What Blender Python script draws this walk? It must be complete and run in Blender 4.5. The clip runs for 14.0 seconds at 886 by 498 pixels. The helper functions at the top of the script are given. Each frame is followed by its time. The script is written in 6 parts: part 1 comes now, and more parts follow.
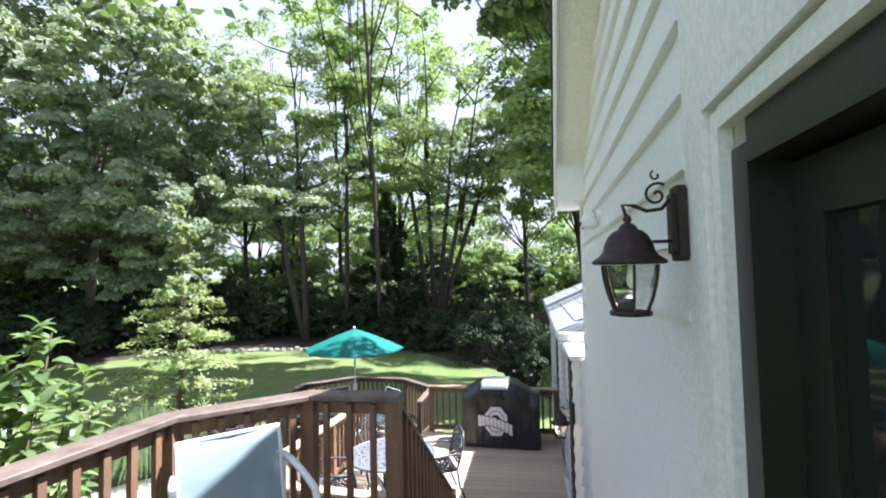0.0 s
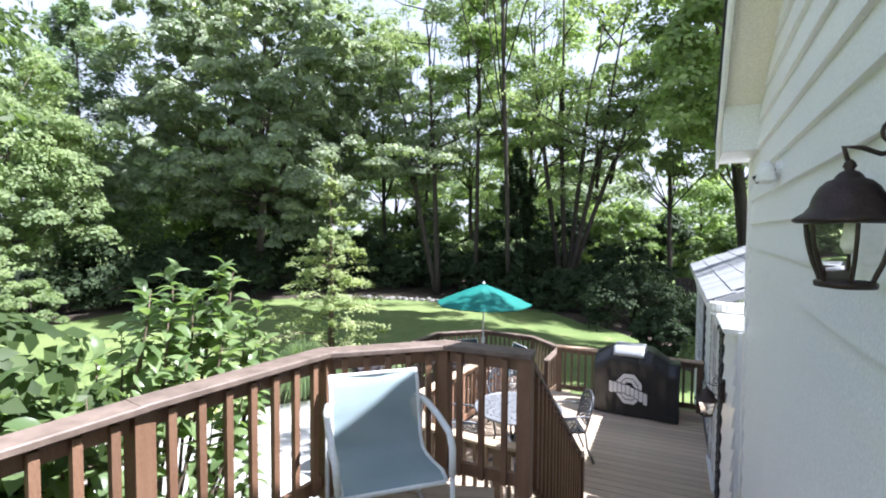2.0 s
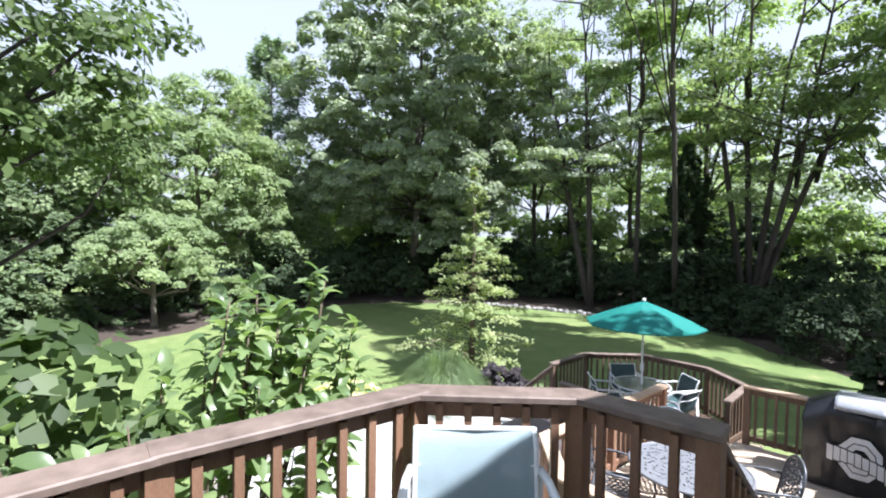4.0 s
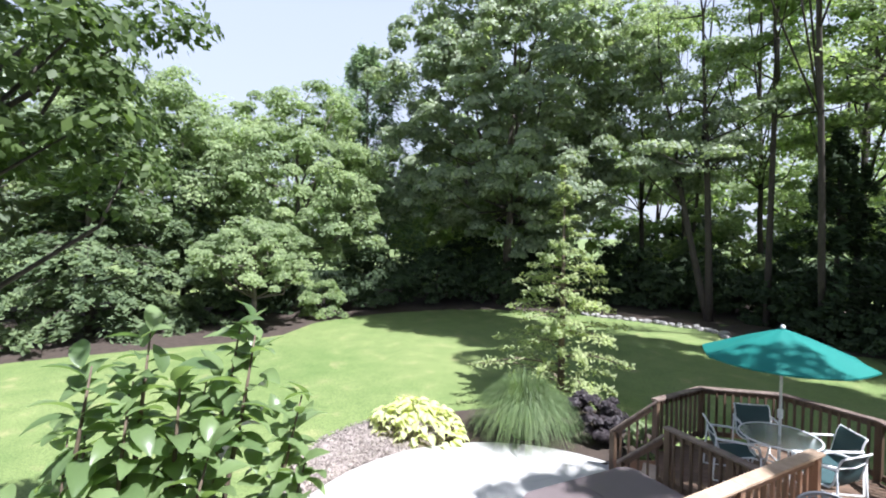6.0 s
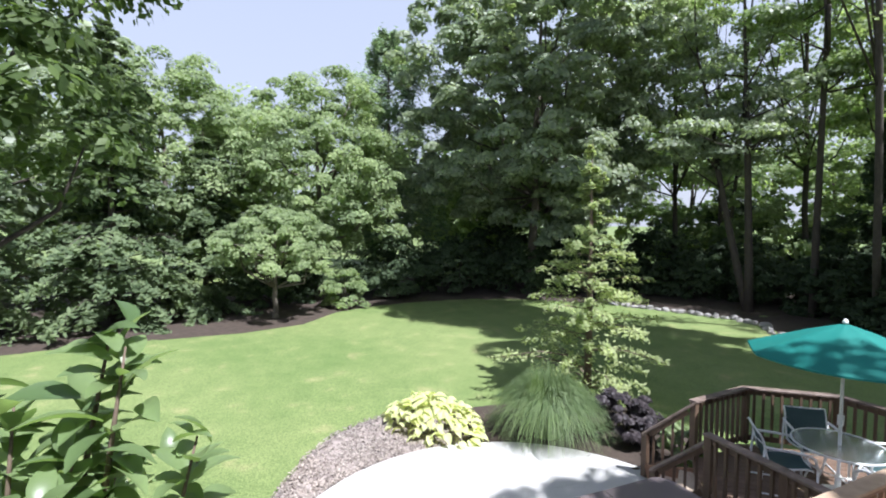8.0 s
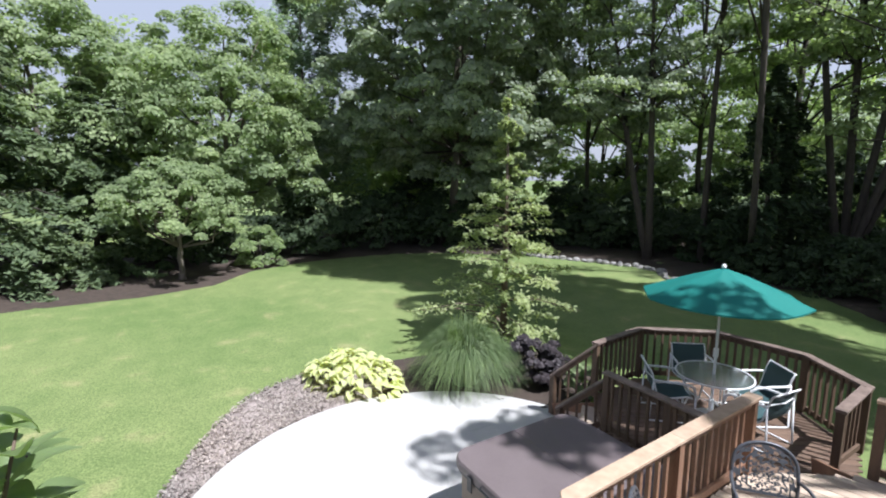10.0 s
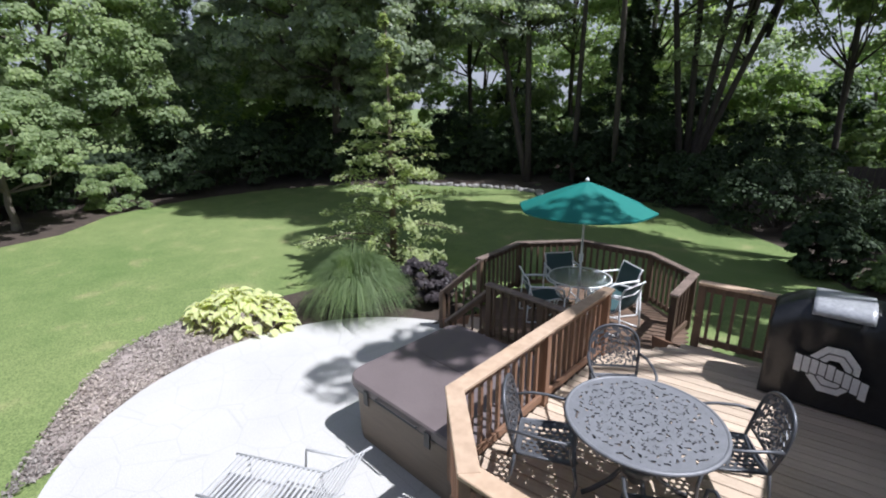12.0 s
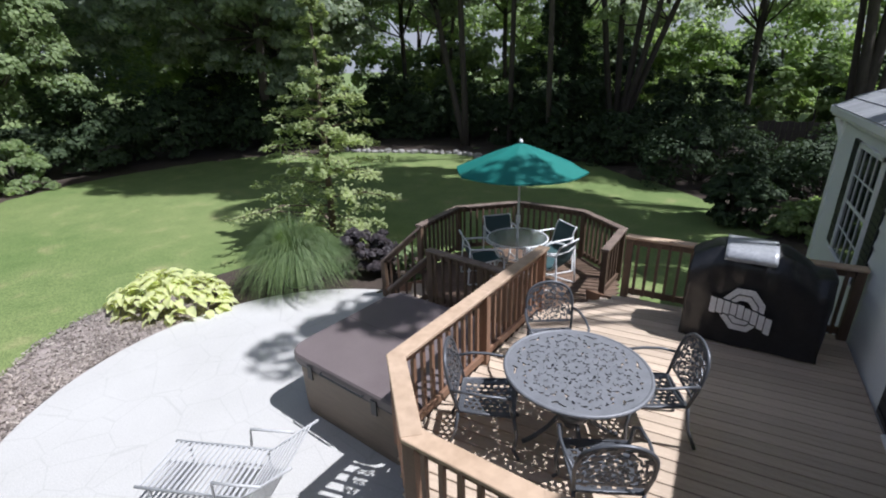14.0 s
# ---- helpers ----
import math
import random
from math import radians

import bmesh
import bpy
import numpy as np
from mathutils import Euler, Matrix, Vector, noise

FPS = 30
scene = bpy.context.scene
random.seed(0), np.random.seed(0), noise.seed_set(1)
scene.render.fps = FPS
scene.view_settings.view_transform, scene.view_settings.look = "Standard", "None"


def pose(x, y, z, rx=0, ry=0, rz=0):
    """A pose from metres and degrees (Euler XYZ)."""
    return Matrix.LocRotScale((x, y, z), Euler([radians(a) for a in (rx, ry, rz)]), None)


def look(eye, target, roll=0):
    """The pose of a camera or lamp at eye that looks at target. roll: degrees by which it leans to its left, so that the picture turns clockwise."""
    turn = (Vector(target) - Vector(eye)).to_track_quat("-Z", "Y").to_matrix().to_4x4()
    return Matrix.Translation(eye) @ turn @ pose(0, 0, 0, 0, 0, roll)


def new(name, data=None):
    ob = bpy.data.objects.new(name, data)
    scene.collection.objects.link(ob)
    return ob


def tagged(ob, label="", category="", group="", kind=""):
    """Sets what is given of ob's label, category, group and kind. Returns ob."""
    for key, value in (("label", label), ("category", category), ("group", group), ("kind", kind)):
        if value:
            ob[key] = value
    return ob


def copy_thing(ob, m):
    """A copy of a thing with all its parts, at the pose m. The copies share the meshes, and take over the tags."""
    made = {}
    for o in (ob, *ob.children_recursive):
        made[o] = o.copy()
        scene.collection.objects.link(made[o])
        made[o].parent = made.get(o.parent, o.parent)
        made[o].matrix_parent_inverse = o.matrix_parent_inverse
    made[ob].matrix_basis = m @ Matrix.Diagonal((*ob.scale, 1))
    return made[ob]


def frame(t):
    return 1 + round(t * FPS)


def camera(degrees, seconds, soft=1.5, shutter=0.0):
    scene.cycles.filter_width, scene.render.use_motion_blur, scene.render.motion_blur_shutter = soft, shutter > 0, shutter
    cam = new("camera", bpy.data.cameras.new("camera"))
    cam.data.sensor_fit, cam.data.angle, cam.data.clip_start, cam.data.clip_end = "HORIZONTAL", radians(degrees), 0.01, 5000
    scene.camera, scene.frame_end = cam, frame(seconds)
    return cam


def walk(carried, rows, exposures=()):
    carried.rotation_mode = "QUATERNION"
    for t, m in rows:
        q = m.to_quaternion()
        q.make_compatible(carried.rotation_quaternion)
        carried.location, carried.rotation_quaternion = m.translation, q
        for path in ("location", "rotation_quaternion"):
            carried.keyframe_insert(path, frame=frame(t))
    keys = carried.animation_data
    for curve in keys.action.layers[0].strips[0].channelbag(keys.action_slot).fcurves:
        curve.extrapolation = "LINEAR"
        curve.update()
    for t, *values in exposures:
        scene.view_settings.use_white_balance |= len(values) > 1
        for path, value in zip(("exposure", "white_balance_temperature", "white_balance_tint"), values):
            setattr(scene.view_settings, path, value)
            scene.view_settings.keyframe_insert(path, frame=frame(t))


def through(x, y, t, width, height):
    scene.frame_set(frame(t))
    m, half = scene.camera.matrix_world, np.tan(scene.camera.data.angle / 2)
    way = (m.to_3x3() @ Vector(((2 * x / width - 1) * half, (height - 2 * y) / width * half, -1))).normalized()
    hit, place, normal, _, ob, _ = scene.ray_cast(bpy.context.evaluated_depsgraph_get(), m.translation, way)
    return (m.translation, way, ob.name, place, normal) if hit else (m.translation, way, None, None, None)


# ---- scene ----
cam = camera(87.0, 14.0, 2.0)
PATH = [
    (0, (0.475, 0.000, 4.145), (0.104, 1.963, 4.240), -1.2),
    (0.5, (0.485, -0.030, 4.160), (-0.018, 1.906, 4.186), -0.4),
    (1, (0.470, -0.020, 4.155), (-0.158, 1.878, 4.124), 0.1),
    (1.5, (0.440, 0.010, 4.142), (-0.314, 1.861, 4.069), 0.1),
    (2, (0.405, 0.060, 4.133), (-0.483, 1.850, 4.050), 0.4),
    (2.5, (0.341, 0.176, 4.122), (-0.704, 1.879, 4.034), 0.7),
    (3, (0.270, 0.349, 4.108), (-0.902, 1.968, 4.043), 0.8),
    (3.5, (0.149, 0.590, 4.102), (-1.137, 2.120, 4.030), 1.0),
    (4, (0.105, 0.861, 4.110), (-1.305, 2.278, 4.051), 0.9),
    (4.2, (0.058, 0.970, 4.128), (-1.392, 2.346, 4.057), 0.9),
    (6.5, (-0.561, 2.188, 4.222), (-2.283, 3.205, 4.171), 0.5),
    (7, (-0.695, 2.311, 4.202), (-2.443, 3.281, 4.137), 0.3),
    (9.5, (-0.908, 2.687, 4.150), (-2.530, 3.835, 3.917), 0.4),
    (10, (-0.882, 2.691, 4.155), (-2.422, 3.934, 3.860), 0.2),
    (10.5, (-0.853, 2.681, 4.130), (-2.308, 4.006, 3.773), 0.1),
    (11, (-0.826, 2.685, 4.085), (-2.189, 4.082, 3.650), 0.0),
    (11.5, (-0.807, 2.696, 4.048), (-2.074, 4.158, 3.539), -0.2),
    (12, (-0.782, 2.745, 4.036), (-1.953, 4.260, 3.457), -0.5),
    (12.5, (-0.758, 2.776, 4.021), (-1.849, 4.328, 3.386), -0.8),
    (13, (-0.744, 2.806, 4.015), (-1.775, 4.382, 3.341), -1.3),
    (13.5, (-0.734, 2.833, 4.004), (-1.717, 4.428, 3.305), -1.6),
    (14, (-0.730, 2.816, 4.023), (-1.681, 4.423, 3.306), -1.4),
]
walk(cam, [(row[0], look(*row[1:])) for row in PATH], exposures=[(0.0, 1.75, 5620, 15), (4.0, 1.5, 5620, 15), (7.0, 1.2, 5620, 15), (10.0, 0.8, 5620, 15), (14.0, 0.4, 5620, 15)])

# ---- world and sun ----
SUN_WAY = Vector((0.58, 0.13, 1.0)).normalized()
world = bpy.data.worlds.new("sky")
scene.world = world
world.use_nodes = True
wn = world.node_tree.nodes
sky = wn.new("ShaderNodeTexSky")
sky.sky_type = "NISHITA"
sky.sun_disc = False
sky.sun_elevation = math.asin(SUN_WAY.z)
sky.sun_rotation = math.atan2(SUN_WAY.x, SUN_WAY.y)
sky.air_density, sky.dust_density, sky.ozone_density = 1.0, 5.0, 0.6
# a hazy summer sky: white towards the horizon, deeper overhead
up = wn.new("ShaderNodeTexCoord")
split = wn.new("ShaderNodeSeparateXYZ")
world.node_tree.links.new(up.outputs["Generated"], split.inputs[0])
veil = wn.new("ShaderNodeValToRGB")
veil.color_ramp.elements.new(0.5)
for e, (p, c) in zip(veil.color_ramp.elements, ((0.0, (0.96, 0.97, 0.98)), (0.42, (0.84, 0.88, 0.97)), (1.0, (0.24, 0.30, 0.42)))):
    e.position, e.color = p, (*c, 1)
world.node_tree.links.new(split.outputs[2], veil.inputs[0])
bright = wn.new("ShaderNodeMix")
bright.data_type, bright.blend_type = "RGBA", "MULTIPLY"
bright.inputs[0].default_value = 1.0
bright.inputs[7].default_value = (6.6, 6.6, 6.6, 1)
world.node_tree.links.new(veil.outputs[0], bright.inputs[6])
haze = wn.new("ShaderNodeMix")
haze.data_type = "RGBA"
haze.inputs[0].default_value = 0.78
world.node_tree.links.new(sky.outputs[0], haze.inputs[6])
world.node_tree.links.new(bright.outputs[2], haze.inputs[7])
world.node_tree.links.new(haze.outputs[2], wn["Background"].inputs[0])
wn["Background"].inputs[1].default_value = 0.07
sun = new("sun", bpy.data.lights.new("sun", "SUN"))
sun.data.energy, sun.data.angle, sun.data.color = 5.0, radians(0.6), (1.0, 0.95, 0.86)
sun.matrix_world = look((0, 0, 30), Vector((0, 0, 30)) - SUN_WAY)

# levels
PATIO, OCT, MID, LAND = 0.03, 0.5, 1.0, 2.41
WALL_X = 0.9
BOARD_ANGLE = 3


# ---- materials ----
def shader(name, rough=0.6, metal=0.0):
    m = bpy.data.materials.new(name)
    m.use_nodes = True
    b = m.node_tree.nodes["Principled BSDF"]
    b.inputs["Roughness"].default_value, b.inputs["Metallic"].default_value = rough, metal
    return m, m.node_tree.nodes, m.node_tree.links, b


def ramp(nodes, links, fac, stops):
    r = nodes.new("ShaderNodeValToRGB")
    while len(r.color_ramp.elements) < len(stops):
        r.color_ramp.elements.new(0.5)
    for e, (p, c) in zip(r.color_ramp.elements, stops):
        e.position, e.color = p, (*c, 1)
    links.new(fac, r.inputs[0])
    return r.outputs[0]


def noise_out(nodes, links, scale, detail=4, stretch=(1, 1, 1), coord="Object"):
    tc = nodes.new("ShaderNodeTexCoord")
    mp = nodes.new("ShaderNodeMapping")
    mp.inputs["Scale"].default_value = stretch
    n = nodes.new("ShaderNodeTexNoise")
    n.inputs["Scale"].default_value, n.inputs["Detail"].default_value = scale, detail
    links.new(tc.outputs[coord], mp.inputs[0])
    links.new(mp.outputs[0], n.inputs["Vector"])
    return n.outputs["Fac"]


def mix(nodes, links, fac, a, b, mode="MIX"):
    x = nodes.new("ShaderNodeMix")
    x.data_type, x.blend_type = "RGBA", mode
    for s, v in ((x.inputs[0], fac), (x.inputs[6], a), (x.inputs[7], b)):
        if isinstance(v, (int, float)):
            s.default_value = v
        elif isinstance(v, tuple):
            s.default_value = (*v, 1)
        else:
            links.new(v, s)
    return x.outputs[2]


def bump(nodes, links, b, height, strength, dist=0.01):
    k = nodes.new("ShaderNodeBump")
    k.inputs["Strength"].default_value, k.inputs["Distance"].default_value = strength, dist
    links.new(height, k.inputs["Height"])
    links.new(k.outputs[0], b.inputs["Normal"])


def surface(name, a, b_col, scale=6, rough=0.6, metal=0.0, grain=60, bump_s=0.2, stretch=(1, 1, 1), rand=0.0, coord="Object"):
    """Two colours mixed by broad and fine noise, with fine relief; rand varies single pieces."""
    m, n, l, b = shader(name, rough, metal)
    big = noise_out(n, l, scale, 4, stretch, coord)
    fine = noise_out(n, l, grain, 5, stretch, coord)
    c1 = ramp(n, l, big, [(0.3, a), (0.7, b_col)])
    c2 = ramp(n, l, fine, [(0.25, tuple(v * 0.72 for v in a)), (0.75, tuple(min(1, v * 1.18) for v in b_col))])
    c = mix(n, l, 0.45, c1, c2)
    if rand:
        oi = n.new("ShaderNodeObjectInfo")
        v = ramp(n, l, oi.outputs["Random"], [(0, (1 - rand,) * 3), (1, (1, 1, 1))])
        c = mix(n, l, 1.0, c, v, "MULTIPLY")
    l.new(c, b.inputs["Base Color"])
    bump(n, l, b, fine, bump_s, min(0.01, 0.22 / (grain * max(stretch))))
    return m


def leafy(name, dark, light, rough=0.6, through=0.35, spec=0.25):
    """Leaf material that varies from leaf to leaf and lets light through."""
    m, n, l, b = shader(name, rough)
    geo = n.new("ShaderNodeNewGeometry")
    c = ramp(n, l, geo.outputs["Random Per Island"], [(0.0, dark), (0.6, tuple((x + y) / 2 for x, y in zip(dark, light))), (1.0, light)])
    big = noise_out(n, l, 0.35, 3)
    c = mix(n, l, 1.0, c, ramp(n, l, big, [(0.3, (0.7, 0.74, 0.75)), (0.7, (1.15, 1.1, 1.0))]), "MULTIPLY")
    hs = n.new("ShaderNodeHueSaturation")
    hs.inputs["Saturation"].default_value = 0.82
    l.new(c, hs.inputs["Color"])
    c = hs.outputs[0]
    l.new(c, b.inputs["Base Color"])
    b.inputs["Specular IOR Level"].default_value = spec
    t = n.new("ShaderNodeBsdfTranslucent")
    l.new(mix(n, l, 1.0, c, (1.35, 1.45, 0.75), "MULTIPLY"), t.inputs[0])
    s = n.new("ShaderNodeMixShader")
    s.inputs[0].default_value = through
    l.new(b.outputs[0], s.inputs[1])
    l.new(t.outputs[0], s.inputs[2])
    l.new(s.outputs[0], n["Material Output"].inputs[0])
    return m


def lawn_material():
    m, n, l, b = shader("lawn_grass", 0.85)
    big = noise_out(n, l, 0.16, 4)
    mid = noise_out(n, l, 1.3, 4)
    fine = noise_out(n, l, 38, 6)
    c = ramp(n, l, big, [(0.35, (0.12, 0.175, 0.055)), (0.68, (0.22, 0.255, 0.105))])
    c = mix(n, l, 0.5, c, ramp(n, l, mid, [(0.3, (0.1, 0.165, 0.042)), (0.6, (0.165, 0.225, 0.072)), (0.74, (0.34, 0.31, 0.16))]))
    c = mix(n, l, 1.0, c, ramp(n, l, fine, [(0.3, (0.5, 0.55, 0.45)), (0.7, (1.35, 1.3, 1.25))]), "MULTIPLY")
    l.new(c, b.inputs["Base Color"])
    bump(n, l, b, fine, 0.8, 0.012)
    return m


def glass_material(name, tint=(1, 1, 1), rough=0.02):
    m, n, l, b = shader(name, rough)
    b.inputs["Base Color"].default_value = (*tint, 1)
    b.inputs["Transmission Weight"].default_value = 1.0
    b.inputs["IOR"].default_value = 1.45
    return m


M_DECK = surface("deck_boards_weathered", (0.51, 0.39, 0.288), (0.72, 0.585, 0.445), 2.2, 0.7, 0, 30, 0.3, (1, 12, 1), 0.28)
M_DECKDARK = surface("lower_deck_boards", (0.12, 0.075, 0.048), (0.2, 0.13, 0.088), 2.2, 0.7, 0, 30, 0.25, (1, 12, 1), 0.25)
M_RED = surface("stained_red_brown_wood", (0.2, 0.105, 0.062), (0.31, 0.18, 0.112), 3, 0.55, 0, 40, 0.2, (6, 6, 1), 0.25)
M_CAP = surface("weathered_rail_cap_wood", (0.44, 0.31, 0.205), (0.54, 0.4, 0.285), 2.5, 0.7, 0, 12, 0.2, (1, 1, 1), 0.2)
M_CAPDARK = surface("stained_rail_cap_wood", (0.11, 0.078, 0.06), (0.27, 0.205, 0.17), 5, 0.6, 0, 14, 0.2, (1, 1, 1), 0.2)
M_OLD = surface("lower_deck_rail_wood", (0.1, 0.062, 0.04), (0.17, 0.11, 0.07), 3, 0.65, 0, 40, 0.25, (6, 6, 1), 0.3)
M_SIDING = surface("white_painted_siding", (0.77, 0.78, 0.79), (0.83, 0.83, 0.83), 1.2, 0.5, 0, 90, 0.01)
M_TRIM = surface("white_painted_trim", (0.78, 0.78, 0.77), (0.84, 0.84, 0.83), 3, 0.45, 0, 60, 0.01)
M_SOFFIT = surface("cream_soffit_paint", (0.72, 0.69, 0.6), (0.8, 0.77, 0.68), 3, 0.6, 0, 60, 0.05)
M_SHINGLE = surface("grey_roof_shingles", (0.2, 0.21, 0.225), (0.33, 0.34, 0.36), 8, 0.9, 0, 120, 0.5, (1, 1, 1), 0.25)
M_BLACKP = surface("black_painted_wood", (0.012, 0.013, 0.015), (0.022, 0.023, 0.026), 5, 0.4, 0, 60, 0.1)
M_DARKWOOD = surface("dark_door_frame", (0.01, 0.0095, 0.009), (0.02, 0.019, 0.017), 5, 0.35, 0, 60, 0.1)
M_DARKGLASS = surface("dark_window_pane", (0.012, 0.014, 0.014), (0.02, 0.022, 0.022), 2, 0.05, 0, 3, 0.0)
M_DARKGLASS.node_tree.nodes["Principled BSDF"].inputs["Specular IOR Level"].default_value = 0.2
M_BRONZE = surface("oiled_bronze_metal", (0.03, 0.022, 0.02), (0.07, 0.05, 0.045), 20, 0.45, 0.7, 150, 0.25)
M_GLASS = glass_material("clear_glass")
M_BULB = surface("frosted_bulb", (0.75, 0.73, 0.68), (0.85, 0.83, 0.78), 5, 0.35)
M_IRON = surface("charcoal_cast_aluminium", (0.075, 0.08, 0.09), (0.125, 0.13, 0.145), 14, 0.42, 0.35, 130, 0.2)
M_IRONLIGHT = surface("grey_cast_aluminium_top", (0.165, 0.17, 0.185), (0.225, 0.23, 0.25), 10, 0.5, 0.2, 130, 0.2)
M_WHITEMETAL = surface("white_powder_coated_tube", (0.74, 0.75, 0.75), (0.82, 0.82, 0.82), 8, 0.35, 0.0, 80, 0.05)
M_STRAP = surface("greyed_white_vinyl_strap", (0.42, 0.42, 0.43), (0.52, 0.52, 0.52), 8, 0.5, 0.0, 80, 0.05)
M_SLING = surface("pale_aqua_sling_mesh", (0.25, 0.33, 0.36), (0.32, 0.4, 0.43), 3, 0.6, 0, 400, 0.4)
M_SLINGDARK = surface("dark_green_sling_mesh", (0.025, 0.06, 0.065), (0.05, 0.095, 0.1), 3, 0.6, 0, 400, 0.4)
def see_through(m, share):
    """An open weave: a share of the light passes straight on."""
    n, l = m.node_tree.nodes, m.node_tree.links
    t, x = n.new("ShaderNodeBsdfTransparent"), n.new("ShaderNodeMixShader")
    x.inputs[0].default_value = share
    l.new(n["Principled BSDF"].outputs[0], x.inputs[1])
    l.new(t.outputs[0], x.inputs[2])
    l.new(x.outputs[0], n["Material Output"].inputs[0])


see_through(M_SLING, 0.2)
M_COVER = surface("black_vinyl_cover", (0.012, 0.012, 0.013), (0.022, 0.022, 0.024), 3, 0.33, 0, 25, 0.35)
M_COVERGREY = surface("silver_vinyl_panel", (0.3, 0.31, 0.33), (0.42, 0.43, 0.45), 5, 0.35, 0.2, 35, 0.5)
M_BADGE = surface("pale_grey_print", (0.6, 0.6, 0.62), (0.72, 0.72, 0.74), 8, 0.6)
M_BADGEDARK = surface("dark_grey_print", (0.08, 0.08, 0.085), (0.11, 0.11, 0.115), 8, 0.6)
M_TEAL = surface("teal_canopy_cloth", (0.003, 0.135, 0.112), (0.005, 0.165, 0.138), 2.5, 0.75, 0, 300, 0.15)
M_PATIO = surface("pale_concrete", (0.43, 0.42, 0.4), (0.51, 0.5, 0.48), 0.9, 0.8, 0, 70, 0.2)
def stamped(m):
    n, l = m.node_tree.nodes, m.node_tree.links
    b = n["Principled BSDF"]
    tc = n.new("ShaderNodeTexCoord")
    v = n.new("ShaderNodeTexVoronoi")
    v.feature = "DISTANCE_TO_EDGE"
    v.inputs["Scale"].default_value = 1.9
    l.new(tc.outputs["Object"], v.inputs["Vector"])
    old = b.inputs["Base Color"].links[0].from_socket
    line = ramp(n, l, v.outputs["Distance"], [(0.0, (0.62, 0.61, 0.6)), (0.018, (1, 1, 1))])
    l.new(mix(n, l, 0.3, old, mix(n, l, 1.0, old, line, "MULTIPLY")), b.inputs["Base Color"])


stamped(M_PATIO)
M_TUB = surface("brown_tub_panel", (0.15, 0.115, 0.085), (0.2, 0.155, 0.115), 3, 0.55, 0, 90, 0.15, (1, 1, 8))
M_TUBLID = surface("brown_vinyl_tub_lid", (0.125, 0.1, 0.1), (0.17, 0.14, 0.14), 2, 0.5, 0, 120, 0.2)
M_MULCH = surface("wood_chip_mulch", (0.19, 0.15, 0.135), (0.4, 0.345, 0.315), 9, 0.95, 0, 60, 1.0)
M_CHIP = leafy("wood_chips", (0.14, 0.11, 0.095), (0.46, 0.40, 0.36), 0.9, 0.0, 0.1)
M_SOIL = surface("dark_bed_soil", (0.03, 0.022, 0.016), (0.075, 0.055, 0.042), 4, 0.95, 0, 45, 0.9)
M_STONE = surface("grey_field_stone", (0.22, 0.21, 0.2), (0.42, 0.4, 0.38), 4, 0.9, 0, 40, 0.5, (1, 1, 1), 0.3)
M_BARK = surface("grey_brown_bark", (0.07, 0.058, 0.046), (0.17, 0.145, 0.12), 5, 0.9, 0, 28, 0.9, (3, 3, 0.6))
M_BARKDARK = surface("dark_bark", (0.035, 0.029, 0.024), (0.085, 0.07, 0.058), 5, 0.9, 0, 28, 0.9, (3, 3, 0.6))
M_TWIG = surface("brown_twig_bark", (0.09, 0.065, 0.045), (0.16, 0.12, 0.085), 20, 0.8, 0, 90, 0.4)
M_LAWN = lawn_material()
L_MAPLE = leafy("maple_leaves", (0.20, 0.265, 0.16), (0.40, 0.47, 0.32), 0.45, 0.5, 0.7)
L_MID = leafy("woodland_leaves", (0.17, 0.26, 0.085), (0.36, 0.46, 0.18), 0.55, 0.55, 0.45)
L_LIGHT = leafy("light_green_leaves", (0.182, 0.259, 0.098), (0.378, 0.476, 0.210), 0.65, 0.48, 0.4)
# dark green of the border shrubs; also carries the shade under the trees
L_DARK = leafy("dark_shaded_leaves", (0.025, 0.050, 0.020), (0.075, 0.120, 0.045), 0.65, 0.25)
L_PINE = leafy("pine_needles", (0.15, 0.24, 0.14), (0.34, 0.45, 0.28), 0.6, 0.4, 0.3)
L_SPRUCE = leafy("spruce_needles", (0.08, 0.13, 0.055), (0.20, 0.275, 0.12), 0.65, 0.35)
L_HEMLOCK = leafy("hemlock_needles", (0.26, 0.33, 0.12), (0.52, 0.58, 0.27), 0.6, 0.5)
L_NEAR = leafy("glossy_broad_leaves", (0.12, 0.21, 0.06), (0.29, 0.40, 0.14), 0.33, 0.45, 0.5)
L_OVER = leafy("overhanging_leaves", (0.05, 0.095, 0.018), (0.15, 0.23, 0.05), 0.5, 0.5, 0.4)
L_HOSTA = leafy("yellow_green_leaves", (0.55, 0.6, 0.19), (0.8, 0.8, 0.45), 0.5, 0.4, 0.3)
L_GRASSY = leafy("ornamental_grass_blades", (0.10, 0.17, 0.06), (0.30, 0.40, 0.18), 0.5, 0.45)
L_PURPLE = leafy("dark_purple_leaves", (0.035, 0.028, 0.036), (0.1, 0.08, 0.09), 0.5, 0.25)


